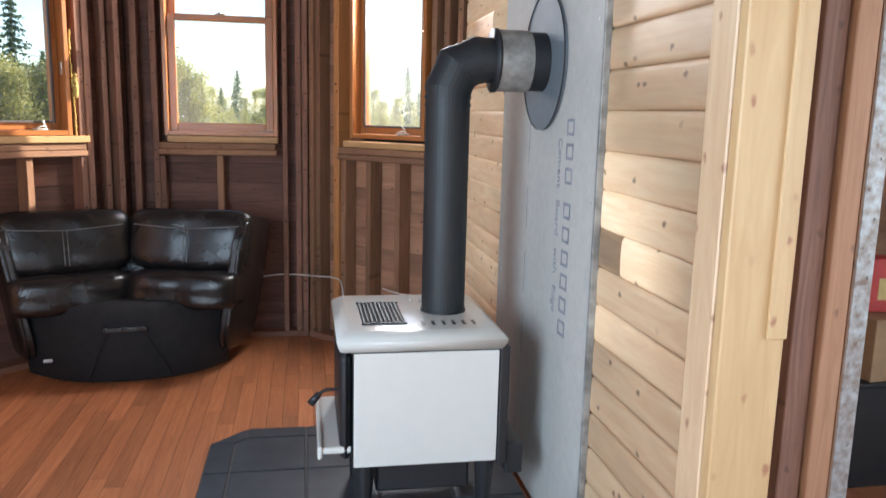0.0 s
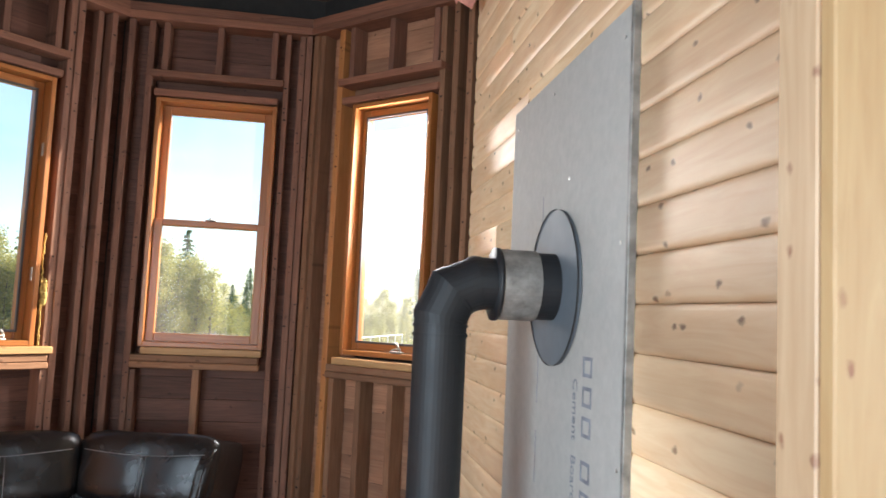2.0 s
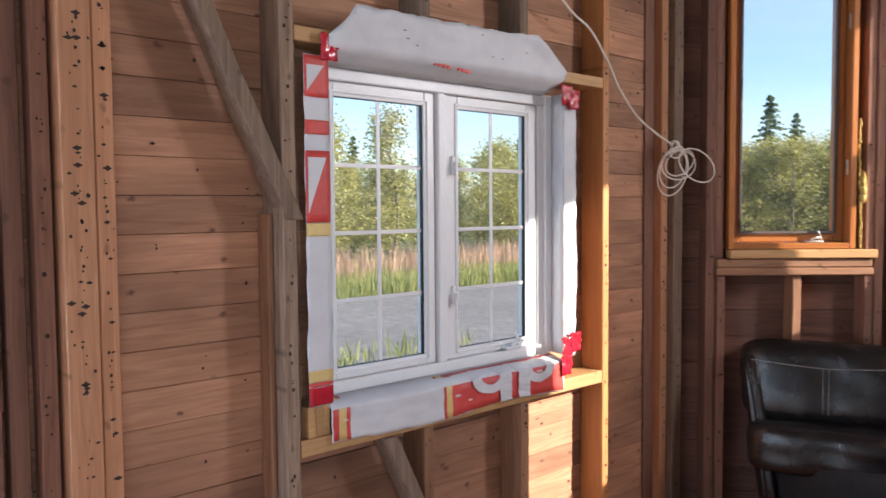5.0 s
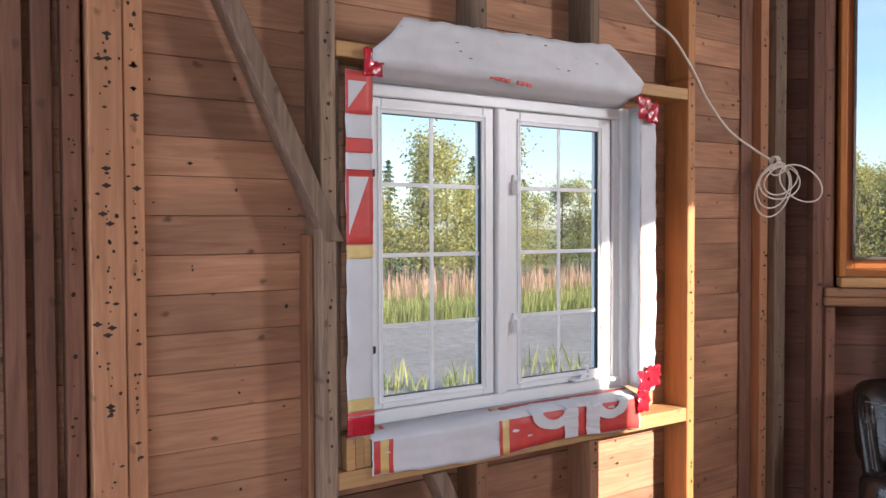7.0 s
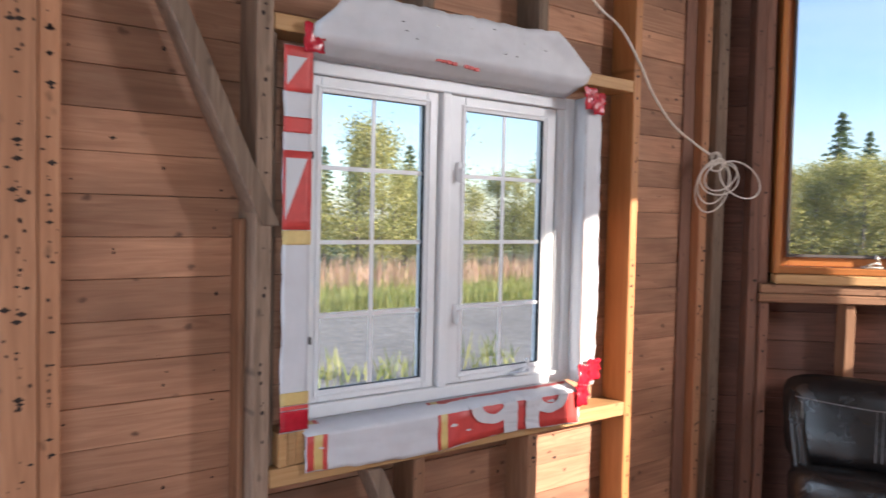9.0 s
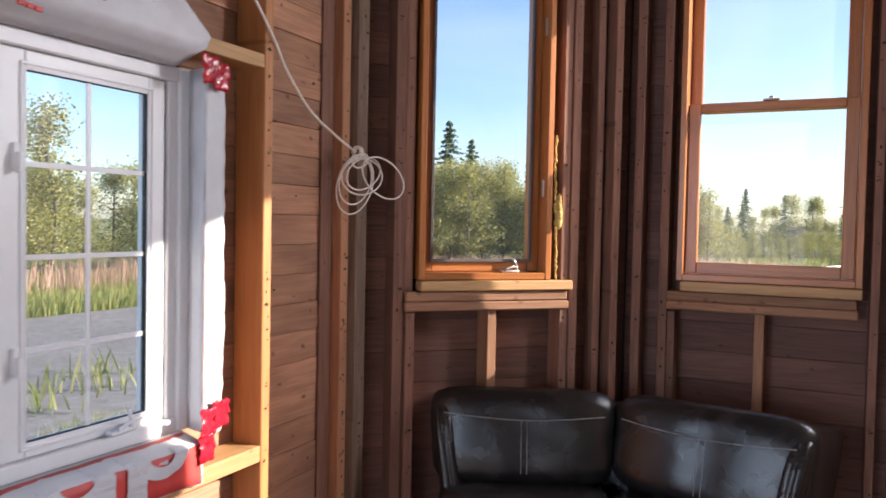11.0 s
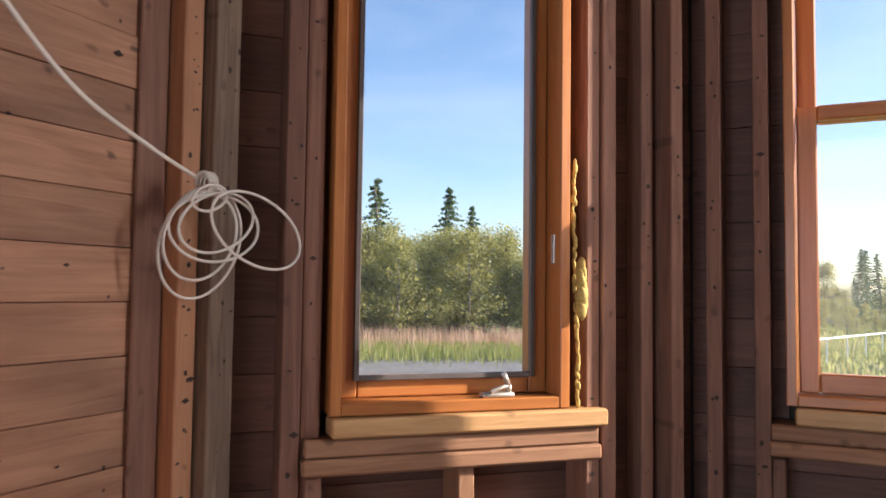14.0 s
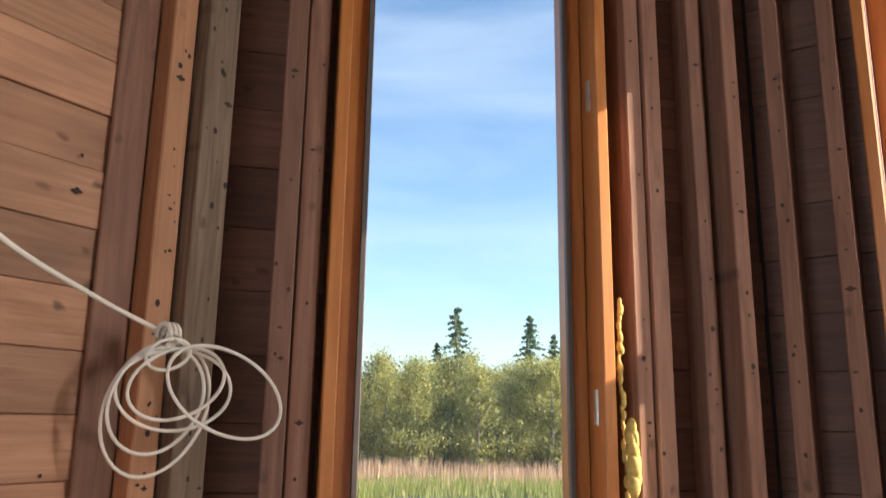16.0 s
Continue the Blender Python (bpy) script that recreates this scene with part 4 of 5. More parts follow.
part("back_panel", box(SX1 + 0.002, SX1 + 0.045, SY0 - 0.002, SY1 + 0.002, 0.15, 0.672, 0.008, 2), M_BLACK, stove)
part("blower", box(SX1 + 0.0455, SX1 + 0.12, SY0 + 0.02, SY1 - 0.1, 0.10, 0.235, 0.008, 2), M_BLACK, stove, "black blower box")
# top with sloping edge
bm = bmesh.new()
rings = []
for zz, e in ((0.664, 0.012), (0.700, 0.028), (0.715, 0.026), (0.742, -0.012), (0.746, -0.03)):
    rings.append([bm.verts.new(p) for p in ((SX0 - e - 0.035, SY0 - e, zz), (SX1 + e + 0.0, SY0 - e, zz), (SX1 + e + 0.0, SY1 + e, zz), (SX0 - e - 0.035, SY1 + e, zz))])
for a, b in zip(rings, rings[1:]):
    for k in range(4):
        bm.faces.new((a[k], a[(k + 1) % 4], b[(k + 1) % 4], b[k]))
bm.faces.new(rings[0][::-1])
bm.faces.new(rings[-1])
bmesh.ops.bevel(bm, geom=bm.edges[:], offset=0.005, segments=2, affect='EDGES')
part("top", bm, M_ENAMEL, stove, "glossy cream enamel top", True)
TZ = 0.7465
part("grille_plate", box(0.235, 0.41, 3.06, 3.40, TZ - 0.002, TZ + 0.003), M_FELT, stove)
for k in range(10):
    part("grille_bar", box(0.238 + 0.0172 * k, 0.246 + 0.0172 * k, 3.065, 3.395, TZ + 0.002, TZ + 0.009, 0.001), M_PIPE, stove)
frame_part_z = box(0.23, 0.415, 3.05, 3.06, TZ, TZ + 0.008, 0.001)
part("grille_edge", box(0.23, 0.415, 3.40, 3.41, TZ, TZ + 0.008, 0.001), M_BLACK, stove)
part("grille_edge", frame_part_z, M_BLACK, stove)
for k in range(6):
    for y0 in (3.03, 3.42):
        part("vent_slot", box(0.475 + 0.042 * k, 0.487 + 0.042 * k, y0, y0 + 0.06, TZ - 0.002, TZ + 0.0012), M_BLACK, stove)
door = part("door", box(SX0 - 0.05, SX0 - 0.001, SY0 + 0.03, SY1 - 0.03, 0.19, 0.64, 0.03, 4), M_BLACK, stove, "black cast door", True)
handle = tube(smooth_path([(SX0 - 0.05, SY0 + 0.10, 0.475), (SX0 - 0.10, SY0 + 0.09, 0.48), (SX0 - 0.13, SY0 + 0.085, 0.465)]), 0.007)
add_to(handle, cyl((SX0 - 0.128, SY0 + 0.085, 0.468), (SX0 - 0.165, SY0 + 0.08, 0.425), 0.013, 0.017, 14))
part("handle", handle, M_BLACK, door, "black coiled handle", True)
part("ash_lip", box(SX0 - 0.135, SX0 - 0.002, SY0 + 0.03, SY1 - 0.03, 0.222, 0.252, 0.01, 3), M_ENAMEL, stove, "cream enamel ash lip")
lip = box(SX0 - 0.138, SX0 - 0.118, SY0 + 0.02, SY1 - 0.02, 0.205, 0.262, 0.008, 3)
part("ash_lip_edge", lip, M_ENAMEL, stove)
for x, y in ((SX0 + 0.05, SY0 + 0.05), (SX1 - 0.04, SY0 + 0.05), (SX0 + 0.05, SY1 - 0.05), (SX1 - 0.04, SY1 - 0.05)):
    leg = cyl((x, y, -0.153), (x, y, 0.17), 0.024, 0.042, 12)
    part("leg", leg, M_BLACK, stove)
part("ash_box", box(SX0 + 0.1, SX1 - 0.1, SY0 + 0.06, SY1 - 0.06, 0.03, 0.166, 0.01), M_BLACK, stove)

PX, PY, PR = 0.55, 3.00, 0.087
pipe = empty("stove_pipe", pose(PX, PY, 0.853), "matt black stove pipe rising to a mitred elbow", "stove pipe")
ZB = 1.70 - 0.853
def pp(name, bm, mat, label="", sm=True):
    o = part(name, bm, mat, pipe, label, sm)
    return o
sec = cyl((0, 0, 0), (0, 0, ZB), PR, PR, 40)
pp("straight_pipe", sec, M_PIPE, "", False)
for zz in (0.0, ZB - 0.035, ZB - 0.005):
    pp("seam_ring", cyl((0, 0, zz), (0, 0, zz + 0.010), PR + 0.0045, PR + 0.0045, 40), M_PIPE, "", False)


def mitre(p, r, n=32):
    """A round pipe along points, its rings set on the mitre at each bend."""
    bm = bmesh.new()
    p = [Vector(q) for q in p]
    rings = []
    for i in range(len(p)):
        d = (p[min(i + 1, len(p) - 1)] - p[max(i - 1, 0)]).normalized()
        side = Vector((0, 1, 0))
        up = side.cross(d).normalized()
        k = 1.0
        if 0 < i < len(p) - 1:
            k = 1 / math.cos((p[i] - p[i - 1]).angle(p[i + 1] - p[i]) / 2)
        rings.append([bm.verts.new(p[i] + r * math.cos(2 * math.pi * q / n) * side + k * r * math.sin(2 * math.pi * q / n) * up) for q in range(n)])
    for a, b in zip(rings, rings[1:]):
        for q in range(n):
            bm.faces.new((a[q], a[(q + 1) % n], b[(q + 1) % n], b[q]))
    bmesh.ops.recalc_face_normals(bm, faces=bm.faces[:])
    return bm


ez = 1.845 - 0.853
pp("elbow", mitre([(0, 0, ZB), (0, 0, ez - 0.115), (0.035, 0, ez - 0.035), (0.115, 0, ez), (0.19, 0, ez)], PR), M_PIPE, "mitred black elbow", False)
EL = [Vector(q) for q in ((0, 0, ZB), (0, 0, ez - 0.115), (0.035, 0, ez - 0.035), (0.115, 0, ez), (0.19, 0, ez))]
for p0, p1, p2 in zip(EL, EL[1:], EL[2:]):
    pp("gore_seam", mitre([p1 + (p0 - p1).normalized() * 0.006, p1, p1 + (p2 - p1).normalized() * 0.006], PR + 0.003), M_PIPE, "", False)
pp("sleeve_ring", cyl((0.170, 0, ez), (0.184, 0, ez), 0.122, 0.122, 40), M_PIPE)
pp("sleeve", cyl((0.184, 0, ez), (0.31, 0, ez), 0.118, 0.118, 40), M_GALV, "scuffed bare metal sleeve", False)
pp("collar", cyl((0.3105, 0, ez), (0.385, 0, ez), 0.112, 0.112, 40), M_PIPE, "", False)
disc = cyl((0.376, 0, ez), (0.388, 0, ez), 0.262, 0.262, 64)
pp("wall_plate", disc, M_DISC, "round grey wall plate", False)
pp("plate_rim", mitre([(0.3725, 0, ez), (0.379, 0, ez)], 0.264, 64), M_BLACK, "", False)

# ---- sofa ----
sofa = empty("corner_sofa", pose(-1.08, 5.02, 0, 0, 0, 6), "black leather curved corner sofa with two seats", "sofa")


def cushion(w, d, h, bend=0.0, puff=0.35, taper=0.0, nx=18, ny=10, nz=10, seed=0):
    """A stuffed block: a rounded box that bulges and creases."""
    bm = bmesh.new()
    bmesh.ops.create_cube(bm, size=2)
    bmesh.ops.subdivide_edges(bm, edges=bm.edges[:], cuts=11, use_grid_fill=True)
    for v in bm.verts:
        x, y, zz = v.co
        f = 1 - puff * 0.28 * (abs(x) ** 4 + abs(zz) ** 4) / 2
        l4 = (abs(x) ** 6 + abs(y) ** 6 + abs(zz) ** 6) ** (1 / 6)
        x, y, zz = x / l4, y / l4 * f, zz / l4
        nn = noise.noise(Vector((x * 2 + seed, y * 2, zz * 2)))
        crease = 0.012 * math.exp(-(x / 0.09) ** 2)
        px = x * w / 2 * (1 + taper * zz)
        py = y * d / 2 + 0.01 * nn + (crease if y < 0 else 0)
        v.co = (px, py + bend * (px * px), zz * h / 2 + 0.008 * nn)
    return bm


def placed(bm, m):
    bm.transform(m)
    return bm


for s in (-1, 1):
    a = s * 17
    back = part("back_cushion", placed(cushion(0.77, 0.27, 0.40, 0, 0.5, 0.04, seed=s), pose(s * 0.385, 0.10 - 0.07, 0.80, -14, 0, -a)), M_LEATHER, sofa, "", True)
    part("seat_cushion", placed(cushion(0.68, 0.42, 0.24, 0, 0.5, 0.02, seed=s + 5), pose(s * 0.345, -0.10, 0.52, -6, 0, -a)), M_LEATHER, sofa, "", True)
    st = smooth_path([(-0.33, -0.152, 0.085), (-0.17, -0.172, 0.070), (0, -0.172, 0.062), (0.17, -0.172, 0.070), (0.33, -0.152, 0.085)], 6)
    part("stitching", placed(tube(st, 0.0025, 5), pose(s * 0.385, 0.03, 0.80, -14, 0, -a)), M_STITCH, back)
    for dx in (-0.012, 0.012):
        part("seam", placed(tube([(dx, -0.158, 0.06), (dx, -0.162, -0.02), (dx, -0.155, -0.15)], 0.002, 5), pose(s * 0.385, 0.03, 0.80, -14, 0, -a)), M_STITCH, back)
    part("arm_side", placed(cushion(0.10, 0.62, 0.86, 0, 0.4, seed=9), pose(s * 0.70, 0.06, 0.52, -8, s * 8, -s * 20)), M_LEATHER, sofa, "", True)
part("back_shell", placed(cushion(1.36, 0.14, 0.84, -0.12, 0.3), pose(0, 0.26, 0.50, -10, 0, 0)), M_LEATHER, sofa, "", True)


def curved_front():
    bm = bmesh.new()
    n, rows = 28, []
    for zz, sc in ((0.015, 0.93), (0.03, 0.97), (0.2, 1.0), (0.40, 1.03), (0.46, 1.0), (0.49, 0.9)):
        row = []
        for k in range(n + 1):
            a = -1 + 2 * k / n
            x = 0.60 * a * sc + 0.0
            y = -0.36 * sc + 0.25 * abs(a) ** 2.5
            row.append(bm.verts.new((x, y, zz)))
        row += [bm.verts.new((0.60 * sc, 0.2, zz)), bm.verts.new((-0.60 * sc, 0.2, zz))]
        rows.append(row)
    m = len(rows[0])
    for a, b in zip(rows, rows[1:]):
        for k in range(m):
            bm.faces.new((a[k], a[(k + 1) % m], b[(k + 1) % m], b[k]))
    bm.faces.new(rows[0][::-1])
    bm.faces.new(rows[-1])
    return bm


part("front_skirt", curved_front(), M_SOFA_CLOTH, sofa, "matt black cloth-covered front", True)
for x0, x1, y0 in ((-0.22, -0.10, -0.36), (0.10, 0.24, -0.36)):
    part("pleat", tube(smooth_path([(x0 if x0 < 0 else x1, y0 + 0.006, 0.05), (x1 if x0 < 0 else x0, y0 - 0.012, 0.33)]), 0.008, 6), M_SOFA_CLOTH, sofa)
part("front_tab", box(-0.13, 0.12, -0.385, -0.362, 0.33, 0.36, 0.006, 2), M_LEATHER, sofa)
part("care_tag", box(-0.47, -0.42, -0.278, -0.268, 0.14, 0.16, 0.002), M_WRAP, sofa, "small white tag")

# ---- loose cables, wool ----
coil = empty("cable_coil", pose(-2.098, 4.593, 1.975), "coil of white electric cable hung on a stud", "cable")
ex, ez_ = Vector((0.3, 0.954, 0)), Vector((0.05, 0, 1))


def loop(cx, cz, rx, rz, tilt, off, close=1.0):
    """One slack turn of the coil, slightly out of round."""
    pts = []
    for k in range(41):
        a = math.pi / 2 + 2 * math.pi * close * k / 40
        w = 1 + 0.06 * math.sin(2 * a + 9 * cx)
        x, zz = rx * w * math.cos(a), rz * w * math.sin(a)
        x, zz = x * math.cos(tilt) - zz * math.sin(tilt), x * math.sin(tilt) + zz * math.cos(tilt)
        pts.append(ex * (cx + x) + ez_ * (cz + zz) + Vector((0.05 + off + 0.008 * math.sin(a), 0, 0)))
    return pts


for cx, cz, rx, rz, tilt, off in ((-0.004, -0.140, 0.105, 0.130, 0.0, 0.0), (0.020, -0.105, 0.115, 0.080, -0.2, 0.012), (0.017, -0.092, 0.097, 0.070, 0.1, 0.02),
                                  (-0.010, -0.125, 0.098, 0.100, 0.25, 0.006), (0.095, -0.108, 0.13, 0.078, -0.55, 0.055), (-0.015, -0.037, 0.043, 0.030, 0.0, 0.028)):
    part("loop", tube(loop(0.9 * cx, 0.92 * cz, 0.9 * rx, 0.92 * rz, tilt, off), 0.0034, 8), M_CABLE, coil, "", True)
for k in range(3):
    part("knot_turn", tube([Vector((0.05 + 0.02 * math.cos(a), 0.01 * k - 0.01, 0.024 * math.sin(a))) for a in [0.52 * q for q in range(13)]], 0.0045, 8), M_CABLE, coil, "", True)
part("lead", tube(smooth_path([(0.03, 0, 0.01), (0.04, -0.15, 0.055), (0.05, -0.33, 0.125), (0.058, -0.48, 0.24), (0.058, -0.555, 0.335), (0.058, -0.69, 0.47), (0.058, -0.86, 0.555), (0.068, -1.08, 0.76), (0.078, -1.28, 1.21), (0.088, -1.33, 1.6)]), 0.0048, 8), M_CABLE, coil, "", True)

lowcable = tagged(part("wall_cable", tube(smooth_path([(-0.35, 5.62, 0.44), (-0.2, 5.63, 0.46), (-0.05, 5.62, 0.46), (0.1, 5.50, 0.47), (0.2, 5.40, 0.48), (0.25, 5.36, 0.45), (0.27, 5.33, 0.30)]), 0.005, 8), M_CABLE, None, "", True), "thin white cable run through turret studs", "cable")
lowcable2 = tagged(part("wall_cable", tube(smooth_path([(0.52, 5.12, 0.46), (0.62, 5.0, 0.45), (0.75, 4.87, 0.46)]), 0.005, 8), M_CABLE, None, "", True), "thin white cable run through turret studs", "cable")


def wool(name, pts, r, mat, label):
    bm = bmesh.new()
    rw = random.Random(2)
    for p in smooth_path(pts, 16 if r < 0.05 else 5):
        b = bmesh.new()
        bmesh.ops.create_icosphere(b, subdivisions=2, radius=r * rw.uniform(0.6, 1.25))
        for v in b.verts:
            v.co *= 1 + 0.5 * noise.noise(v.co * 60 + p * 9)
        b.transform(Matrix.Translation(p + Vector((rw.uniform(-r, r), rw.uniform(-r, r), 0)) * 0.4) @ Matrix.Diagonal((0.7, 0.7, 1.5, 1)))
        add_to(bm, b)
    return tagged(part(name, bm, mat, None, "", True), label, "insulation", kind="stuff")


def tl(u, v, zz):
    return F_TL @ Vector((u, v, zz))


wool("glass_wool", [tl(0.875, 0.005, 1.46), tl(0.872, 0.0, 1.6), tl(0.874, 0.01, 1.75), tl(0.872, 0.02, 1.95), tl(0.874, 0.02, 2.1)], 0.008, M_INSUL, "strip of yellow-brown glass wool beside the casement")
wool("glass_wool", [tl(0.876, -0.01, 1.70), tl(0.88, -0.012, 1.76), tl(0.876, -0.01, 1.83)], 0.014, M_INSUL, "torn tuft of yellow glass wool")
wool("pink_wool", [(0.75, 4.55, 3.62), (0.82, 4.4, 3.5), (0.80, 4.3, 3.56), (0.88, 4.15, 3.6)], 0.07, M_PINK, "pink glass wool hanging from the ceiling corner")

# ---- outdoors ----
GZ = -0.75
ground = tagged(part("ground", box(-900, 900, -900, 900, GZ - 1, GZ), M_GROUND), "rough grassy ground round the house", "ground", kind="structure")
road = tagged(part("road", box(-17.0, -7.6, -400, 400, GZ - 0.5, GZ + 0.02), M_ROAD), "wide grey gravel road passing the house", "road", kind="structure")


def tufts(name, mat, count, area, h, w, seed, label, lean=0.3):
    """Blades of grass or stems scattered over an area."""
    r = random.Random(seed)
    vs, fs = [], []
    for k in range(count):
        x, y = area(r)
        hh, a = h * r.uniform(0.5, 1.2), r.uniform(0, math.pi)
        dx, dy = w * math.cos(a), w * math.sin(a)
        lx, ly = r.uniform(-lean, lean) * hh, r.uniform(-lean, lean) * hh
        i = len(vs)
        vs += [(x - dx, y - dy, GZ), (x + dx, y + dy, GZ), (x + dx * 0.8 + lx * 0.5, y + dy * 0.8 + ly * 0.5, GZ + hh * 0.6), (x - dx * 0.8 + lx * 0.5, y - dy * 0.8 + ly * 0.5, GZ + hh * 0.6), (x + lx, y + ly, GZ + hh)]
        fs += [(i, i + 1, i + 2, i + 3), (i + 3, i + 2, i + 4)]
    me = bpy.data.meshes.new(name)
    me.from_pydata(vs, [], fs)
    me.materials.append(mat)
    return tagged(new(name, me), label, "grass", kind="stuff")


tufts("grass", M_GRASS, 60000, lambda r: (-16.9 - 8 * r.random() ** 1.4, r.uniform(-5, 40)), 0.5, 0.014, 1, "tall green and yellow roadside grass")
tufts("fireweed", M_DRY, 6500, lambda r: (-18.9 - 4.0 * r.random(), r.uniform(-6, 45)), 1.1, 0.016, 2, "pinkish seeding fireweed along the road", 0.12)
tufts("grass", M_GRASS, 1500, lambda r: (-7.7 + 1.6 * r.random() ** 2, r.gauss(3 + 2.4 * r.randrange(5), 0.5)), 0.26, 0.007, 3, "thin weeds on the near road edge")
tufts("weeds", M_GRASS, 240, lambda r: (lambda c: (-10.2 + 0.5 * c % 1.3 + r.gauss(0, 0.22), 5.2 + c * 0.62 + r.gauss(0, 0.22)))(r.randrange(9)), 0.42, 0.016, 14, "low weeds on the gravel beside the road", 0.5)
tufts("grass", M_GRASS, 30000, lambda r: (r.uniform(-6.5, 45), 27 + 45 * r.random() ** 1.3), 0.3, 0.05, 4, "overgrown field of tall grass")


def tree_meshes(seed, h, kind):
    """Trunk with limbs, and a crown of many small leaves, as two meshes."""
    r = random.Random(seed)
    tb = tube(smooth_path([(0, 0, -0.1), (0.06 * h * r.uniform(-1, 1), 0.04 * h * r.uniform(-1, 1), h * 0.45), (0.05 * h * r.uniform(-1, 1), 0.03 * h, h * 0.9)], 4), 0.03 + h * 0.006, 7)
    for v in tb.verts:
        k = max(0.2, 1 - v.co.z / h)
        v.co.x, v.co.y = v.co.x * (0.4 + 0.6 * k), v.co.y * (0.4 + 0.6 * k)
    vs, fs = [], []

    def leaf(p, s):
        a = Vector((r.gauss(0, 1), r.gauss(0, 1), r.gauss(0, 1))).normalized() * s
        b = a.cross(Vector((r.gauss(0, 1), r.gauss(0, 1), r.gauss(0, 1)))).normalized() * s * 0.7
        i = len(vs)
        vs.extend([tuple(p - a), tuple(p + b), tuple(p + a), tuple(p - b)])
        fs.append((i, i + 1, i + 2, i + 3))

    if kind == "birch":
        for k in range(20):
            z = h * r.uniform(0.15, 0.95)
            a, ln = r.uniform(0, 6.28), h * r.uniform(0.12, 0.3) * (1.15 - z / h)
            tip = Vector((math.cos(a) * ln, math.sin(a) * ln, z + ln * 0.7))
            add_to(tb, cyl((0, 0, z), tip, 0.022, 0.006, 5))
            for q in range(230):
                t = r.uniform(0.15, 1.1)
                leaf(Vector((0, 0, z)).lerp(tip, t) + Vector((r.gauss(0, 1), r.gauss(0, 1), r.gauss(0, 1))) * h * 0.05, 0.048 * r.uniform(0.6, 1.3))
    else:
        tiers = 26
        for k in range(tiers):
            z = h * (0.06 + 0.93 * k / tiers)
            rad = 0.30 * h * (1 - z / h) ** 0.9 + 0.04
            for q in range(9):
                a = r.uniform(0, 6.28)
                rr = rad * r.uniform(0.6, 1.15)
                for s in range(9):
                    t = (s + r.random()) / 9
                    leaf(Vector((math.cos(a) * rr * t, math.sin(a) * rr * t, z - 0.25 * rr * t + r.gauss(0, 0.04))), 0.10 * r.uniform(0.7, 1.3) * (1.1 - 0.4 * t))
    me = bpy.data.meshes.new("crown")
    me.from_pydata(vs, [], fs)
    me.materials.append(M_LEAF if kind == "birch" else M_NEEDLE)
    return mesh_of("trunk", tb, M_BARK), me


KINDS = {"birch": [tree_meshes(20 + k, 5.2, "birch") for k in range(4)], "spruce": [tree_meshes(30 + k, 7.0, "spruce") for k in range(3)]}


def tree(kind, x, y, s, r):
    tm, cm = r.choice(KINDS[kind])
    e = empty(kind + "_tree", pose(x, y, GZ, 0, 0, r.uniform(0, 360)) @ Matrix.Diagonal((s * r.uniform(0.9, 1.2), s * r.uniform(0.9, 1.2), s, 1)),
              "leafy young birch at the wood's edge" if kind == "birch" else "dark pointed spruce rising among the birches", "tree", "trees beyond the road")
    for nm, me in (("trunk", tm), ("crown", cm)):
        o = new(nm, me)
        o.parent = e


rt = random.Random(77)
for k in range(74):
    tree("birch", -23 - 9 * rt.random() ** 1.5, -4 + 52 * (k + rt.random()) / 74, rt.uniform(0.7, 1.2), rt)
for k in range(16):
    tree("spruce", -32 - 9 * rt.random(), -4 + 60 * (k + rt.random()) / 16, rt.uniform(0.8, 1.05), rt)
for k in range(130):
    a = radians(-20 + 62 * (k + rt.random()) / 130)
    d = rt.uniform(72, 92)
    tree("spruce" if rt.random() < 0.4 else "birch", d * math.sin(a), d * math.cos(a), rt.uniform(0.6, 1.05), rt)
for k in range(110):
    a = radians(-14 + 50 * (k + rt.random()) / 110)
    d = rt.uniform(56, 72)
    tree("birch", d * math.sin(a), d * math.cos(a), rt.uniform(0.3, 0.5), rt)
# the wood swings round behind the bend of the road
for k in range(70):
    f = (k + rt.random()) / 70
    x, y = -22 + 17 * f, 30 + 14 * f
    d = 7 * rt.random() ** 1.4
    tree("birch", x - d * 0.5, y + d, rt.uniform(0.75, 1.15), rt)
for k in range(9):
    f = (k + rt.random()) / 9
    tree("spruce", -26 + 19 * f, 38 + 13 * f + 3 * rt.random(), rt.uniform(1.0, 1.45), rt)
tufts("dry_grass", M_DRY, 6500, lambda r: (lambda f: (-21 + 19 * f + r.gauss(0, 1.2), 29.0 + 13 * f + r.gauss(0, 1.6)))(r.random()), 1.0, 0.012, 12, "dry stems below the roadside bushes", 0.2)
tufts("grass", M_GRASS, 26000, lambda r: (lambda f: (-20 + 20 * f + r.gauss(0, 1.0), 27.5 + 13 * f + r.gauss(0, 1.8)))(r.random()), 0.5, 0.016, 13, "green verge below the roadside bushes")

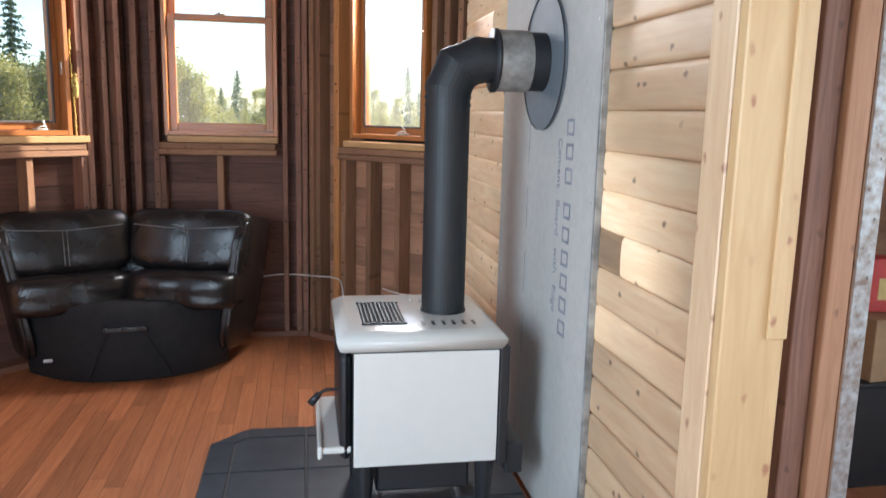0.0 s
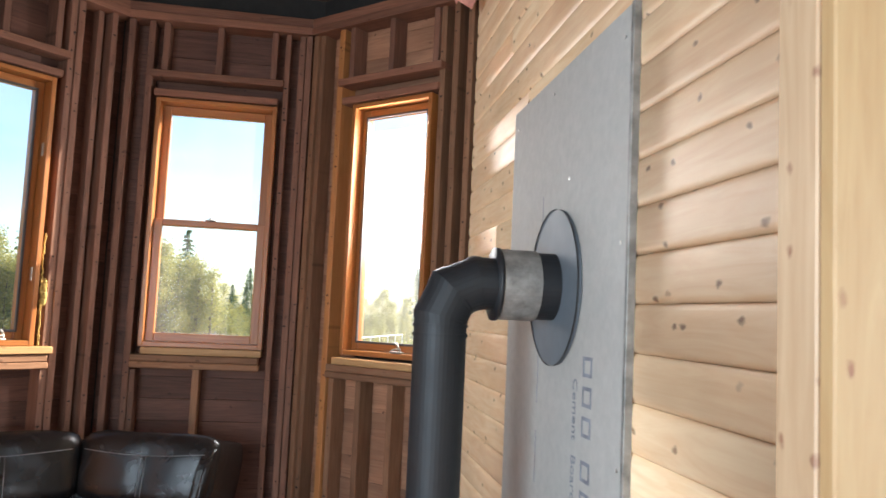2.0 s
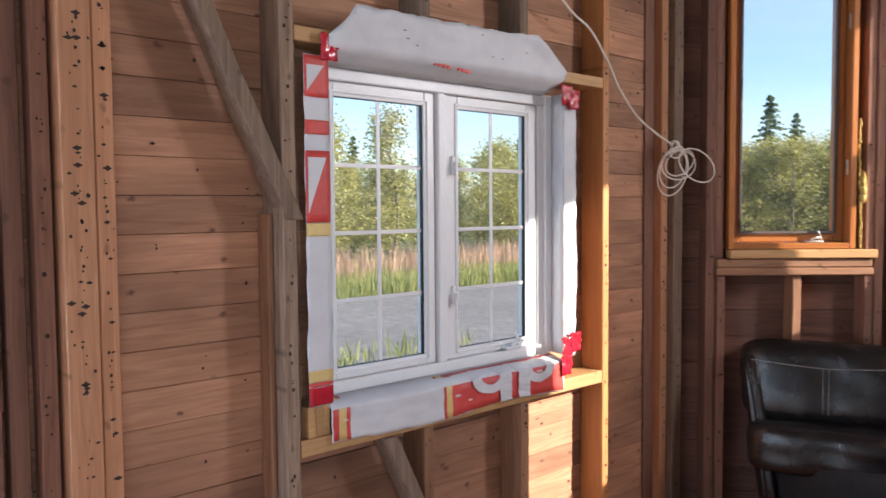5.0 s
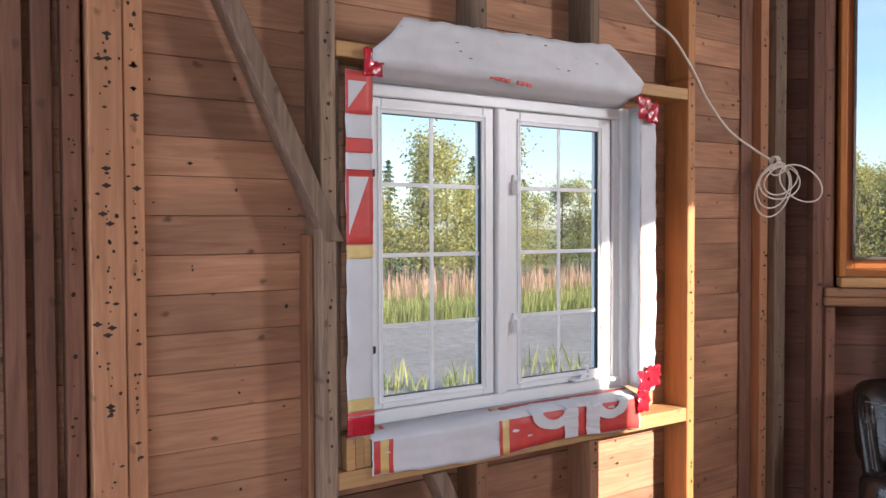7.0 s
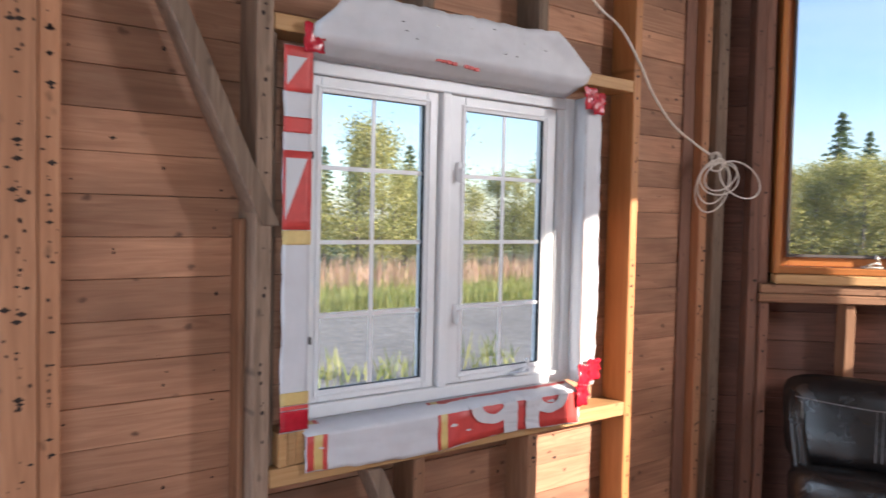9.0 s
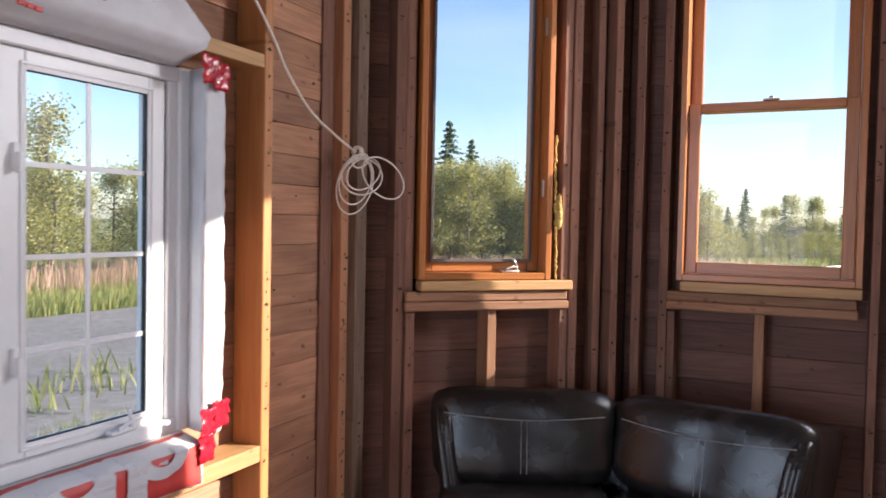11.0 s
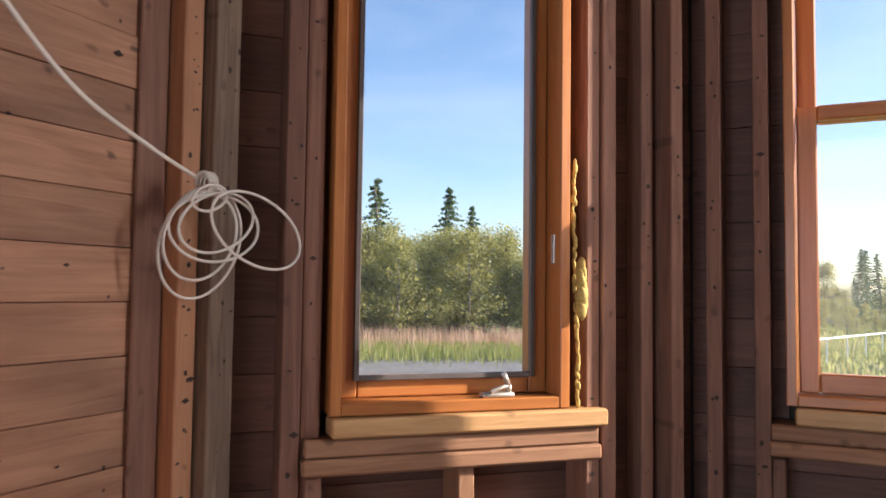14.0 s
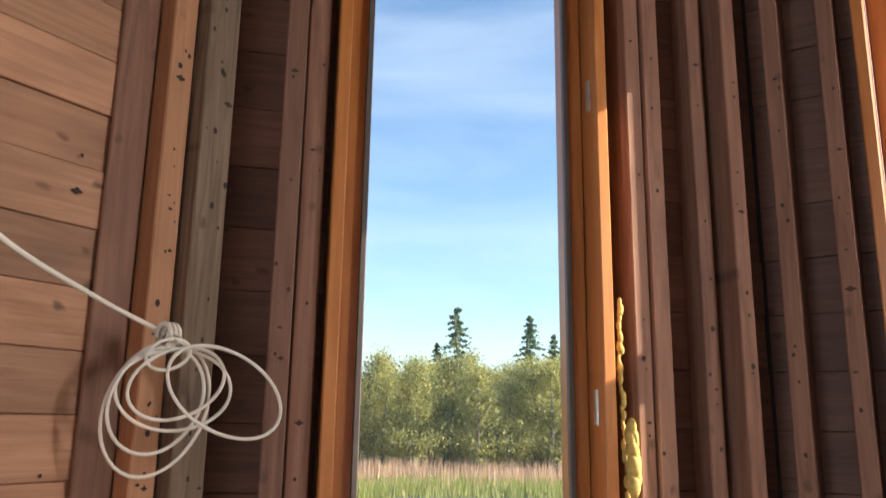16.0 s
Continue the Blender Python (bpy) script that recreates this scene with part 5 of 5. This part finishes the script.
fence = empty("field_fence", pose(-3.5, 25.8, GZ), "low pale wire fence across the field", "fence")
for k in range(15):
    part("post", cyl((k * 0.7, k * 2.06, 0), (k * 0.7, k * 2.06, 1.0), 0.03, n=6), M_VINYL, fence)
part("rail", cyl((0, 0, 1.0), (9.8, 28.84, 1.0), 0.04, n=6), M_VINYL, fence)
for x, y, h in ((1.45, 32.5, 0.62), (1.85, 33.1, 0.72)):
    t = empty("gas_bottle", pose(x, y, GZ), "white gas bottle standing in the field", "gas bottle", "gas bottles")
    part("body", cyl((0, 0, 0), (0, 0, h), 0.26, n=16), M_VINYL, t)
    part("cap", cyl((0, 0, h), (0, 0, h + 0.12), 0.22, 0.06, 16), M_VINYL, t)
house = empty("far_house", pose(-1.5, 84, GZ, 0, 0, 8) @ Matrix.Diagonal((0.5, 0.5, 0.7, 1)), "low distant house with a dark roof", "house")
part("wall", box(-5, 5, -3, 3, 0, 2.6), M_DRYWALL, house)
roof = bmesh.new()
rv = [roof.verts.new(p) for p in ((-5.4, -3.4, 2.6), (5.4, -3.4, 2.6), (5.4, 3.4, 2.6), (-5.4, 3.4, 2.6), (-5.4, 0, 4.0), (5.4, 0, 4.0))]
for f in ((0, 1, 5, 4), (2, 3, 4, 5), (0, 4, 3), (1, 2, 5), (3, 2, 1, 0)):
    roof.faces.new([rv[k] for k in f])
part("roof", roof, M_GREYTRIM, house)
for x in (-3, 0, 3):
    part("window", box(x - 0.5, x + 0.5, -3.03, -2.99, 1.0, 2.0), M_GREYTRIM, house)

# ---- floor strips ----
rf = random.Random(5)
W = 0.083
vs_r, fs_r = [], []
count = 0
x = -2.2
while x < 3.15:
    y = -2.6 - rf.uniform(0, 0.8)
    while y < 5.85:
        ln = rf.uniform(0.45, 1.3)
        y0, y1 = max(y, -2.6), min(y + ln, 5.85)
        if y1 - y0 > 0.02:
            b = (x + 0.0006, x + W - 0.0006, y0 + 0.0008, y1 - 0.0008)
            if -1.9 < x < 0.75 and y1 > 3.3 and y0 < 5.5 and count < 300:
                count += 1
                bm = box(b[0], b[1], b[2], b[3], -0.021, 0.0, 0.0012)
                part("floor_strip", bm, M_FLOOR, floor)
            else:
                i = len(vs_r)
                vs_r += [(b[0], b[2], 0), (b[1], b[2], 0), (b[1], b[3], 0), (b[0], b[3], 0)]
                fs_r.append((i, i + 1, i + 2, i + 3))
        y += ln
    x += W
me = bpy.data.meshes.new("floor_strips")
me.from_pydata(vs_r, [], fs_r)
me.materials.append(M_FLOOR)
o = tagged(new("floor_strips", me), kind="stuff")
o.parent = floor
